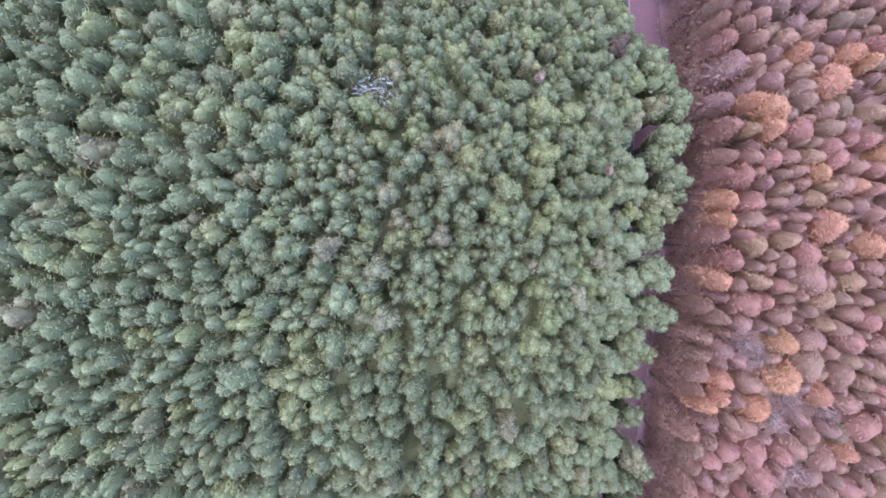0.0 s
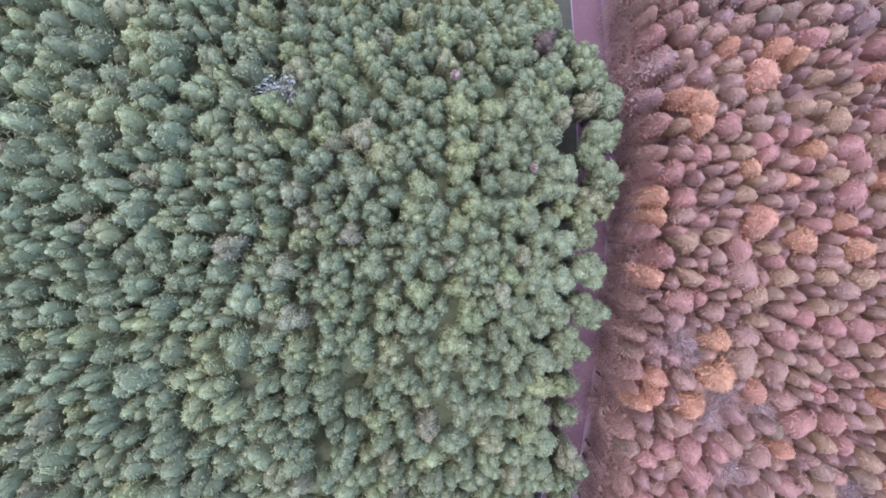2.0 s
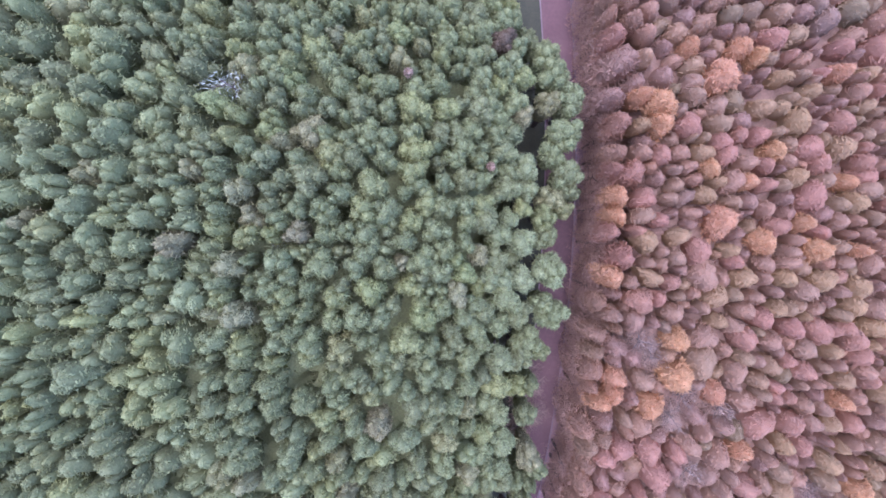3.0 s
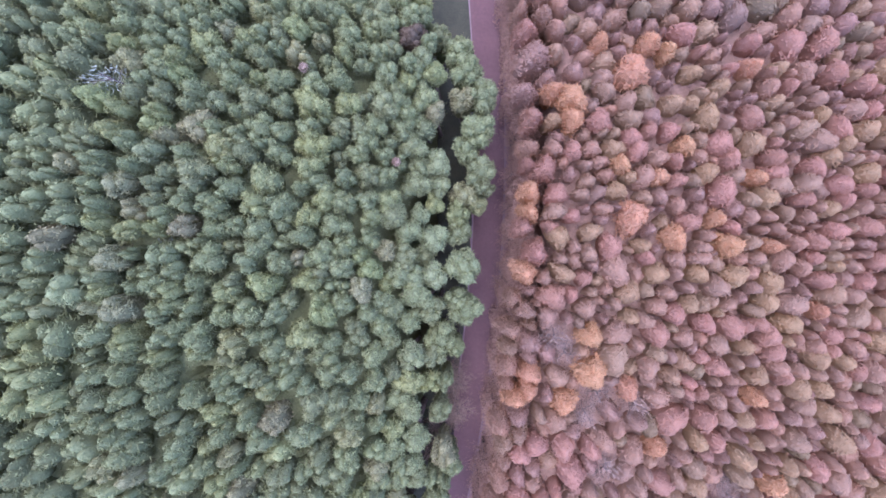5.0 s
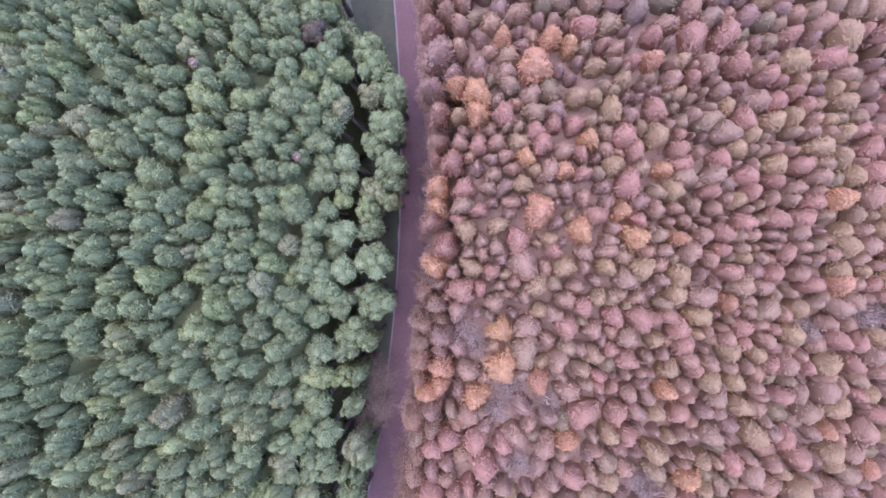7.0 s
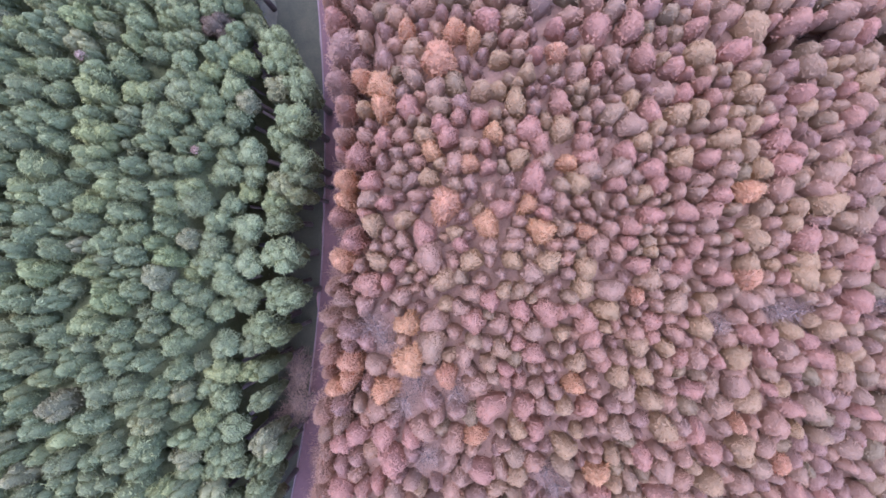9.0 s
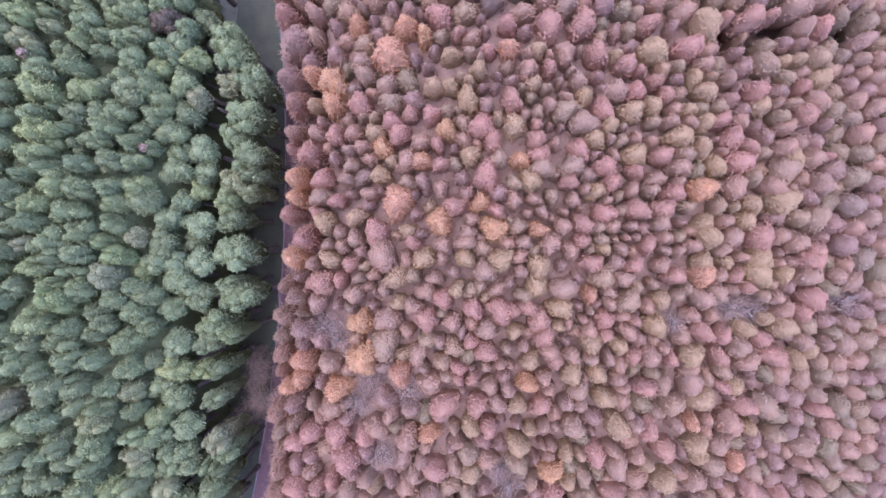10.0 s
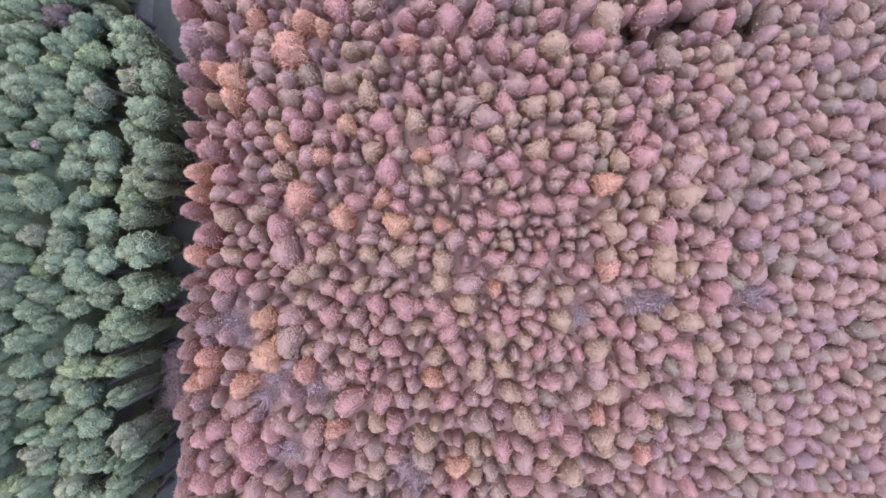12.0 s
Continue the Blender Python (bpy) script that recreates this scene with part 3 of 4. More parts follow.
REDWOODS["salmon"] += [(34.2, 10.6, 1.07), (37.3, 9.2, 0.91), (39.0, 10.1, 0.80), (41.0, 10.2, 0.85), (45.9, 9.4, 1.16), (48.6, 12.0, 1.00), (51.1, 9.8, 0.64), (57.4, 11.7, 1.07), (60.4, 13.8, 0.92), (62.2, 14.9, 0.76), (63.4,
    13.7, 0.81), (69.0, 11.8, 0.93), (70.3, 10.1, 1.10), (72.1, 9.3, 0.77), (72.4, 14.8, 0.99), (77.4, 12.9, 1.00), (80.1, 9.1, 0.56), (26.4, 18.8, 1.17), (41.2, 19.3, 1.06), (43.1, 17.9, 0.64), (46.0, 16.4, 0.63), (47.6, 18.9,
    0.79), (51.6, 19.2, 1.32), (51.9, 15.3, 0.74), (54.7, 19.6, 1.27), (56.3, 17.0, 1.07), (59.2, 16.2, 0.97), (60.6, 15.8, 0.59), (61.0, 20.2, 0.97), (65.2, 18.3, 1.19), (76.8, 15.6, 0.72), (68.5, 21.4, 0.65)]
REDWOODS["salmon"] += [(70.9, 21.6, 1.20), (72.8, 22.0, 0.66), (78.1, 21.5, 1.00)]
REDWOODS["olive"] += [(37.6, -26.9, 0.66), (47.3, -24.7, 0.93), (51.7, -21.6, 0.98), (56.6, -22.2, 0.77), (57.0, -25.1, 0.72), (64.8, -22.9, 0.67), (66.9, -24.6, 1.02), (70.2, -21.9, 0.79), (46.9, -20.0, 0.87), (51.3, -17.5,
    0.82), (52.8, -19.9, 0.60), (60.0, -16.4, 0.94), (61.6, -19.2, 1.11), (69.8, -20.7, 1.02), (69.9, -16.0, 1.13), (75.1, -18.7, 0.74), (50.5, -10.2, 0.70), (52.3, -13.1, 0.87), (54.8, -9.4, 0.65), (56.5, -14.0, 0.99), (58.2,
    -10.9, 0.99), (59.0, -13.9, 0.94), (61.0, -11.0, 0.83), (68.4, -11.6, 1.01), (73.0, -14.4, 0.85), (79.4, -11.5, 0.86), (80.4, -10.3, 0.86), (32.1, -4.4, 0.92), (38.6, -5.8, 1.08), (39.1, -8.2, 0.76), (41.2, -3.7, 1.03), (44.6,
    -6.5, 0.76)]
REDWOODS["olive"] += [(45.2, -3.3, 0.91), (47.4, -7.0, 0.48), (48.7, -3.3, 1.07), (52.3, -5.6, 1.03), (52.4, -3.7, 1.02), (54.9, -7.6, 1.09), (64.5, -8.8, 1.00), (64.8, -6.2, 0.83), (73.6, -8.6, 0.96), (75.5, -7.4, 0.73), (77.6,
    -8.1, 1.13), (31.3, -0.8, 0.97), (34.4, -0.1, 0.86), (39.5, -1.1, 0.75), (58.6, -1.5, 0.65), (68.3, 1.7, 0.83), (68.7, -2.1, 0.94), (69.0, 0.4, 1.05), (70.9, -2.0, 0.72), (72.5, 2.2, 0.89), (74.3, -2.9, 1.24), (74.3, -1.5,
    1.23), (77.0, -2.8, 0.90), (35.8, 8.1, 0.91), (36.5, 4.1, 0.86), (37.6, 5.5, 0.64), (45.0, 6.5, 0.95), (50.9, 4.5, 0.96), (56.8, 9.0, 0.91), (57.4, 4.0, 0.81), (60.9, 7.8, 1.09), (67.4, 9.0, 0.88)]
REDWOODS["olive"] += [(68.9, 7.3, 0.94), (72.9, 3.8, 0.89), (76.0, 4.4, 1.34), (76.5, 8.7, 1.00), (29.8, 10.4, 0.69), (41.1, 12.8, 0.91), (42.6, 12.9, 0.75), (44.4, 13.5, 0.58), (44.4, 11.8, 1.05), (45.2, 14.6, 0.79), (49.0, 9.6,
    1.06), (50.5, 13.6, 0.74), (55.4, 12.9, 0.86), (58.1, 10.4, 0.86), (60.2, 11.9, 1.08), (62.2, 12.5, 0.87), (65.1, 9.8, 1.09), (65.7, 12.4, 0.76), (67.2, 14.3, 0.93), (67.5, 11.4, 0.82), (72.8, 13.4, 0.94), (42.5, 15.8, 0.80),
    (50.6, 16.8, 0.79), (58.1, 16.9, 0.64), (61.7, 17.7, 1.19), (66.0, 15.5, 0.76), (66.6, 20.7, 1.36), (74.6, 17.8, 0.66), (76.0, 18.1, 0.66), (78.4, 16.4, 1.00)]
REDWOODS["mauve"] += [(31.0, -24.6, 0.94), (39.3, -26.5, 0.77), (45.1, -22.3, 0.71), (48.7, -26.3, 0.76), (49.9, -21.7, 0.65), (53.5, -23.0, 0.55), (66.2, -26.1, 0.79), (68.4, -21.6, 0.68), (72.4, -24.5, 0.80), (75.5, -22.0,
    0.91), (78.4, -22.2, 0.92), (80.1, -23.9, 0.92), (29.1, -19.3, 1.10), (31.7, -16.8, 0.77), (34.6, -20.3, 0.88), (38.2, -18.0, 1.20), (45.9, -16.5, 0.54), (49.9, -19.2, 0.54), (51.5, -19.5, 0.55), (59.0, -18.5, 0.94), (59.1,
    -20.0, 0.55), (75.8, -19.9, 0.91), (78.0, -20.4, 0.92), (78.0, -15.1, 1.03), (80.0, -17.4, 0.92), (82.0, -19.4, 0.87), (29.5, -11.7, 1.31), (29.6, -13.1, 0.98), (46.6, -14.1, 0.43), (55.7, -10.9, 0.66), (74.6, -12.9, 0.57),
    (75.0, -14.0, 0.79)]
REDWOODS["mauve"] += [(29.0, -6.4, 0.76), (33.0, -8.9, 0.65), (36.5, -8.7, 0.60), (36.7, -7.3, 0.43), (49.7, -5.4, 0.70), (54.7, -3.4, 0.70), (56.3, -4.5, 0.71), (56.6, -7.3, 0.55), (77.7, -4.1, 0.85), (78.0, -9.0, 0.80), (81.9,
    -7.3, 0.91), (33.7, 2.1, 0.65), (35.4, 1.1, 0.75), (36.7, 2.5, 0.48), (39.9, 2.5, 0.54), (40.1, 0.6, 0.75), (40.7, -1.3, 0.65), (41.0, 2.8, 0.48), (66.1, 1.6, 0.55), (75.6, 2.7, 0.95), (80.7, 1.1, 0.74), (30.4, 8.8, 0.75),
    (31.9, 5.4, 0.80), (43.4, 7.1, 0.54), (44.3, 4.4, 0.85), (57.0, 7.5, 0.65), (78.8, 4.9, 0.96), (26.9, 13.1, 1.17), (29.0, 14.4, 0.96), (39.1, 11.4, 1.07), (40.3, 14.6, 0.64), (45.7, 13.0, 0.58)]
REDWOODS["mauve"] += [(46.9, 13.1, 0.58), (47.1, 14.2, 0.53), (48.5, 13.9, 0.74), (52.4, 9.9, 0.53), (53.5, 9.8, 0.48), (56.6, 14.9, 0.75), (57.2, 13.7, 0.64), (68.7, 9.9, 0.49), (71.2, 12.9, 0.88), (72.7, 11.5, 0.66), (73.9,
    10.5, 1.00), (74.6, 15.0, 0.89), (78.8, 10.4, 0.95), (79.7, 12.3, 0.67), (27.5, 16.5, 1.75), (31.3, 18.0, 0.85), (31.5, 15.2, 1.06), (35.0, 18.6, 0.58), (36.8, 19.9, 0.74), (39.1, 15.3, 0.74), (39.4, 19.5, 0.53), (40.9, 16.2,
    0.74), (45.1, 19.4, 0.52), (45.6, 18.4, 0.63), (49.3, 18.5, 0.79), (59.4, 17.9, 0.86), (63.5, 20.2, 0.81), (64.4, 15.3, 0.71), (70.1, 18.4, 0.71), (70.4, 15.1, 0.55), (71.0, 17.2, 0.99), (74.7, 19.6, 0.77)]
REDWOODS["mauve"] += [(76.3, 19.8, 0.77)]
REDWOODS["rust"] += [(42.8, -21.0, 0.99), (55.2, -24.1, 1.05), (74.0, -22.3, 0.91), (28.6, -17.4, 1.09), (29.8, -16.4, 0.93), (33.4, -17.3, 1.20), (39.5, -15.3, 1.09), (52.2, -15.3, 0.93), (69.0, -18.4, 0.79), (29.7, -14.7, 1.20),
    (35.3, -10.4, 1.09), (35.8, -14.0, 1.47), (28.4, -4.6, 1.19), (57.7, -6.1, 0.76), (68.8, -3.4, 1.11), (28.3, 1.4, 0.97), (38.3, 1.7, 1.45), (42.5, 0.0, 1.18), (46.3, 2.1, 0.90), (47.8, -0.3, 1.23), (52.1, -0.1, 0.86), (28.2,
    3.3, 1.07), (36.6, 6.7, 1.02), (40.3, 5.7, 0.96), (42.5, 8.8, 0.96), (49.8, 6.4, 0.90), (67.9, 5.0, 1.21), (29.5, 13.2, 0.90), (31.5, 12.5, 1.33), (31.6, 10.6, 1.07), (33.5, 18.0, 0.90), (36.7, 15.5, 1.59)]
REDWOODS["rust"] += [(38.1, 18.1, 1.06), (39.9, 17.5, 0.80), (47.9, 16.7, 0.94)]
REDWOODS["bare"] += [(38.3, -24.0, 1.10), (50.2, -24.3, 0.87), (51.4, -26.0, 1.10), (35.6, -18.2, 0.99), (36.7, -16.2, 0.98), (40.6, -17.0, 1.09), (32.0, -10.9, 1.09), (33.2, -12.5, 0.98), (66.4, -8.4, 0.95), (71.9, -6.4, 1.01),
    (74.2, -6.6, 1.13)]
EVERGREENS["green"] += [(0.4, -21.3, 0.71), (3.0, -21.3, 0.86), (5.1, -21.8, 0.75), (8.1, -22.6, 0.92), (9.9, -22.7, 0.80), (11.0, -21.7, 0.81), (12.9, -24.3, 0.74), (13.0, -22.3, 0.99), (15.5, -23.8, 0.94), (16.6, -22.6, 0.96),
    (18.8, -24.5, 0.83), (18.8, -21.9, 1.10), (19.4, -25.9, 0.88), (-3.8, -15.5, 0.80), (-3.5, -17.3, 0.72), (-3.3, -20.6, 0.80), (-2.7, -18.4, 0.89), (-2.2, -15.1, 0.81), (-1.9, -19.7, 1.02), (-1.7, -17.0, 0.81), (0.0, -15.7,
    0.83), (0.5, -17.3, 0.63), (1.1, -20.6, 0.72), (1.4, -19.5, 0.85), (1.7, -18.0, 0.72), (1.9, -15.7, 0.94), (3.6, -16.9, 0.87), (4.1, -18.7, 0.87), (4.3, -15.4, 0.74), (4.6, -20.6, 0.75), (5.7, -17.8, 0.76), (6.6, -19.5, 0.90)]
EVERGREENS["green"] += [(6.8, -15.4, 0.77), (7.4, -18.0, 1.00), (9.6, -15.4, 0.70), (9.7, -19.5, 1.03), (10.4, -16.7, 1.04), (11.9, -16.8, 0.87), (13.1, -20.3, 0.89), (13.3, -19.0, 0.75), (13.6, -17.1, 0.85), (14.8, -15.6, 0.88),
    (15.0, -17.8, 0.78), (15.2, -19.7, 0.73), (16.7, -20.7, 0.97), (17.8, -16.2, 1.09), (18.0, -19.0, 1.09), (-4.2, -13.8, 0.79), (-3.9, -10.6, 0.88), (-2.4, -11.8, 0.89), (-2.3, -13.7, 0.81), (-2.3, -10.8, 0.81), (-0.5, -14.0,
    0.91), (-0.2, -12.3, 0.62), (-0.1, -10.8, 0.83), (0.8, -10.0, 0.76), (2.0, -10.9, 0.94), (2.1, -12.2, 0.77), (3.5, -9.2, 0.78), (3.8, -14.3, 0.74), (4.4, -11.2, 0.88), (5.4, -13.9, 0.89), (6.0, -10.8, 0.76), (6.3, -14.4,
    0.76)]
EVERGREENS["green"] += [(7.2, -12.0, 0.91), (9.1, -10.9, 1.12), (11.2, -14.4, 0.86), (11.2, -11.5, 0.77), (12.7, -14.4, 0.79), (12.7, -12.2, 0.69), (12.8, -10.2, 0.74), (13.2, -11.2, 0.79), (13.8, -9.2, 0.85), (14.6, -13.0, 0.92),
    (15.0, -10.4, 0.93), (15.7, -11.8, 0.79), (17.3, -10.1, 0.92), (19.3, -9.6, 0.77), (-4.3, -8.5, 0.63), (-4.3, -6.5, 0.79), (-4.0, -7.7, 0.72), (-2.4, -4.6, 0.48), (-1.9, -7.1, 0.57), (-0.9, -6.8, 0.82), (-0.4, -8.9, 0.75),
    (0.2, -5.8, 0.75), (0.2, -7.0, 0.75), (0.3, -8.3, 0.63), (1.6, -8.5, 0.72), (1.7, -6.6, 0.76), (2.4, -4.8, 1.03), (3.7, -7.4, 0.87), (4.1, -6.5, 0.66), (5.0, -4.7, 0.80), (5.1, -9.0, 0.97), (5.5, -3.8, 0.89)]
EVERGREENS["green"] += [(7.0, -9.0, 0.82), (7.1, -4.9, 0.91), (9.2, -6.2, 0.84), (10.0, -4.1, 1.04), (10.1, -5.5, 0.80), (10.2, -7.6, 0.66), (11.5, -5.2, 0.87), (11.8, -3.3, 0.87), (11.9, -8.2, 0.88), (14.8, -8.1, 0.82), (14.9,
    -3.4, 0.83), (15.7, -8.9, 0.95), (16.3, -5.5, 0.96), (16.4, -3.9, 0.96), (17.5, -5.8, 0.92), (17.6, -7.4, 1.20), (18.9, -8.3, 0.83), (20.0, -8.5, 0.66), (-5.0, 0.4, 0.71), (-4.8, 2.0, 0.79), (-4.6, 1.3, 0.71), (-4.4, -1.1,
    0.71), (-4.4, -2.5, 0.71), (-2.7, 1.9, 0.73), (-2.6, -2.8, 0.73), (-2.3, -1.5, 0.73), (-1.3, 0.8, 0.65), (-1.3, -0.6, 0.82), (-1.0, -2.5, 0.70), (-0.5, 1.7, 0.75), (-0.5, -1.4, 0.74), (0.6, -0.5, 0.75)]
EVERGREENS["green"] += [(0.7, -2.4, 0.76), (0.9, 0.4, 0.76), (1.1, 1.9, 1.06), (2.1, -0.1, 0.73), (2.5, -1.1, 0.86), (2.6, -2.4, 0.86), (3.0, 2.6, 0.74), (4.0, -1.9, 0.65), (5.3, -0.0, 0.89), (5.4, -2.2, 0.98), (5.6, 1.8, 1.12),
    (7.0, -0.1, 0.91), (8.2, 1.6, 0.65), (8.5, -2.5, 0.83), (8.8, -0.8, 0.93), (9.3, 2.2, 0.80), (10.9, -1.4, 0.96), (11.3, 0.6, 0.96), (11.3, 2.8, 0.68), (13.2, 1.0, 0.75), (13.5, -2.4, 0.75), (13.6, -0.2, 0.85), (14.8, 1.2,
    0.93), (15.2, -0.0, 1.14), (16.5, -1.5, 1.02), (17.6, 0.2, 0.87), (18.9, -1.9, 1.21), (18.9, 1.4, 0.77), (-5.4, 3.8, 0.79), (-4.2, 4.4, 0.72), (-4.0, 6.1, 0.73), (-3.1, 7.3, 0.82)]
EVERGREENS["green"] += [(-3.1, 3.5, 0.73), (-2.8, 8.4, 0.74), (-1.6, 7.5, 0.83), (-1.0, 4.4, 0.75), (0.3, 3.3, 0.76), (0.3, 7.0, 0.77), (0.3, 8.4, 0.86), (0.8, 5.4, 1.07), (2.0, 5.6, 0.74), (2.5, 3.9, 1.08), (3.4, 5.3, 0.79),
    (3.4, 7.0, 0.66), (4.1, 3.9, 0.88), (4.2, 8.2, 0.99), (5.2, 5.9, 0.99), (6.1, 8.1, 0.83), (6.3, 6.0, 0.82), (6.4, 4.2, 0.82), (8.2, 6.4, 0.84), (8.5, 3.3, 0.93), (8.8, 5.0, 1.03), (10.4, 5.9, 0.58), (10.5, 7.0, 0.87), (11.9,
    5.1, 0.79), (12.0, 7.4, 0.89), (12.6, 6.2, 0.90), (13.1, 3.3, 0.90), (13.2, 7.8, 0.86), (14.2, 5.2, 0.72), (14.4, 3.5, 0.82), (15.4, 8.1, 0.84), (16.4, 6.7, 1.07)]
EVERGREENS["green"] += [(17.0, 3.1, 1.08), (19.1, 3.3, 0.94), (-6.3, 13.3, 0.82), (-6.3, 11.6, 0.81), (-6.0, 10.6, 0.61), (-4.4, 10.9, 0.82), (-4.3, 13.9, 0.75), (-4.0, 12.5, 0.91), (-3.7, 9.9, 0.91), (-2.6, 11.3, 0.84), (-2.5,
    12.4, 0.84), (-2.3, 14.0, 0.93), (-2.2, 9.8, 0.84), (-1.6, 9.1, 0.71), (-1.0, 10.7, 0.85), (-1.0, 12.1, 0.73), (-0.9, 13.7, 0.86), (0.5, 13.1, 0.79), (1.4, 14.3, 0.75), (1.7, 10.7, 0.88), (2.8, 9.5, 0.89), (3.0, 12.4, 0.67),
    (3.1, 10.5, 0.67), (3.3, 13.1, 0.90), (4.3, 12.0, 0.91), (4.3, 13.9, 0.69), (4.4, 10.1, 0.63), (5.4, 13.9, 0.83), (5.7, 10.2, 1.01), (8.2, 10.2, 0.95), (8.4, 14.3, 0.63), (10.0, 11.1, 0.88)]
EVERGREENS["green"] += [(10.3, 13.7, 0.69), (10.8, 9.3, 1.08), (11.5, 14.4, 0.65), (11.8, 13.0, 0.71), (12.1, 9.9, 0.70), (12.8, 14.5, 0.92), (13.3, 11.2, 0.81), (13.6, 9.7, 1.12), (13.7, 12.8, 0.87), (14.6, 11.5, 0.73), (14.9,
    10.6, 0.94), (15.4, 12.5, 0.79), (15.6, 9.5, 0.90), (16.4, 13.9, 0.64), (17.2, 11.4, 0.97), (18.2, 10.3, 0.88), (0.1, 15.1, 0.74), (1.9, 15.6, 0.67), (4.0, 15.5, 0.82), (5.3, 15.1, 0.56), (8.3, 17.2, 0.87), (9.5, 17.1, 0.79),
    (10.1, 16.2, 0.69), (10.3, 15.3, 0.99), (11.9, 17.7, 0.82), (13.0, 18.5, 0.93), (13.4, 17.0, 0.93), (14.0, 15.3, 0.72), (15.2, 18.6, 0.90), (16.5, 19.3, 0.75)]
EVERGREENS["lime"] += [(10.3, -9.0, 1.04), (6.2, -6.7, 0.99), (12.9, -4.0, 0.69), (13.7, -5.2, 0.90), (10.1, 0.9, 0.94), (-5.5, 6.7, 0.96), (-1.8, 6.0, 0.70), (-1.8, 5.2, 0.83), (8.3, 8.8, 1.18), (-0.7, 9.0, 0.85), (0.6, 12.0,
    1.05), (6.4, 14.9, 0.94), (17.9, 14.0, 0.93)]
EVERGREENS["grey"] += [(17.8, -13.5, 1.09), (-0.6, -4.7, 0.91), (19.2, -5.5, 1.10), (3.6, 0.9, 0.83), (-1.9, 3.0, 0.82), (2.0, 7.8, 0.79), (5.3, 4.7, 0.58), (18.9, 5.2, 1.10), (5.3, 12.8, 0.55), (15.5, 14.2, 0.74), (16.6, 15.3,
    0.97), (17.0, 16.7, 0.81)]
EVERGREENS["brown"] += [(-1.5, -21.5, 0.74), (-3.5, -5.1, 0.88), (-2.9, -8.9, 0.96), (13.1, -7.0, 0.99), (-3.5, 0.4, 0.88), (2.1, 13.3, 0.76)]
EVERGREENS["edge"] += [(20.9, -26.0, 0.84), (21.6, -23.6, 1.12), (22.0, -26.2, 0.67), (22.5, -24.7, 0.89), (19.9, -16.4, 1.00), (21.0, -19.4, 0.95), (21.3, -16.3, 0.84), (19.9, -13.6, 1.23), (20.6, -11.9, 1.45), (22.1, -12.9,
    0.84), (21.7, -7.9, 1.00), (22.3, -4.5, 1.51), (22.9, -8.9, 1.39), (21.3, 0.8, 1.12), (21.4, -1.2, 1.12), (21.7, 2.5, 1.23), (23.2, 1.7, 0.89), (21.6, 7.2, 1.23), (23.2, 5.1, 1.39), (23.6, 3.4, 0.89), (20.7, 12.1, 1.12),
    (21.0, 14.8, 1.39), (22.6, 9.2, 1.56), (22.8, 12.5, 1.39), (20.0, 16.7, 1.39)]
REDWOODS["bare"] += [(83.7, -5.3, 1.1), (88.0, 21.9, 1.1)]
EVERGREENS["wine"] += [(15.6, 16.9, 0.95)]
EVERGREENS["edge"] += [(21.4, -28.5, 1.2), (20.6, -33.5, 1.2), (18.0, 18.0, 1.1), (15.8, 21.0, 1.1), (15.2, 24.5, 1.1), (21.6, -31.2, 1.1)]
TAKEN = [spot for spots in REDWOODS.values() for spot in spots]
GREEN_TAKEN = [spot for spots in EVERGREENS.values() for spot in spots]


def stand(spots, kind, maker, leaves, name, label, group, tall, tops, variants=5, drop=0.0, grow=0.7, full=1.34):
    """Trees of one kind on their spots; wide crowns stand a little higher than narrow ones."""
    for x, y, r in spots:
        v = int(dice.integers(0, variants))
        plant((kind, v), (lambda: maker(v)), leaves, name, label, group, x, y, tops(x, y) - drop + grow * (r - 0.82) + dice.uniform(-0.35, 0.35), tall, full * r, dice.uniform(0, 360), dice.uniform(0.9, 1.12))


# ---- the redwoods that can be told apart ----
OPEN_GROWN = dict(core=0.84, leaf=1300, long=0.2, wide=0.045, lump=0.12, lay=0.42, blunt=2.2, boughs=3800, bare=0.05, low=0.38)


def redwoods(kind, leaves, label, group, seed, variants, drop=0.0, **shape):
    """The redwoods of one colour: open-grown ones by the track keep their lower boughs, those far in the stand are one mesh."""
    open_grown, inner, far = [], [], []
    for x, y, r in REDWOODS[kind]:
        by_track = x < track_x(y) + 5.0
        (open_grown if by_track else inner if kind in ("olive", "rust") or x < 62 and abs(y + 1) < 16 else far).append((x, y, r))
    name, words = "redwood_tree", "autumn redwood tree with " + label
    stand(inner, kind, lambda v: redwood_parts(seed + v, **shape), leaves, name, words + " crown", group, 17.0, redwood_top, variants, drop)
    loose = {**shape, **OPEN_GROWN}
    stand(open_grown, kind + " open", lambda v: redwood_parts(seed + 50 + v, **loose), leaves, name, words + " crown and thin lower boughs", group + " by the track", 17.0, redwood_top, 3, drop)
    if not far:
        return
    shape["leaf"] = shape.get("leaf", 420) * 3 // 4
    forest(kind + "_redwood_stand", f"dense stand of autumn redwood trees with {label} crowns", leaves, [(*redwood_parts(seed + 80 + v, **shape), 17.0) for v in range(5)],
           [(x, y, redwood_top(x, y) - drop + 0.7 * (r - 0.82) + dice.uniform(-0.35, 0.35), 1.34 * r, dice.uniform(0, 6.28)) for x, y, r in far])


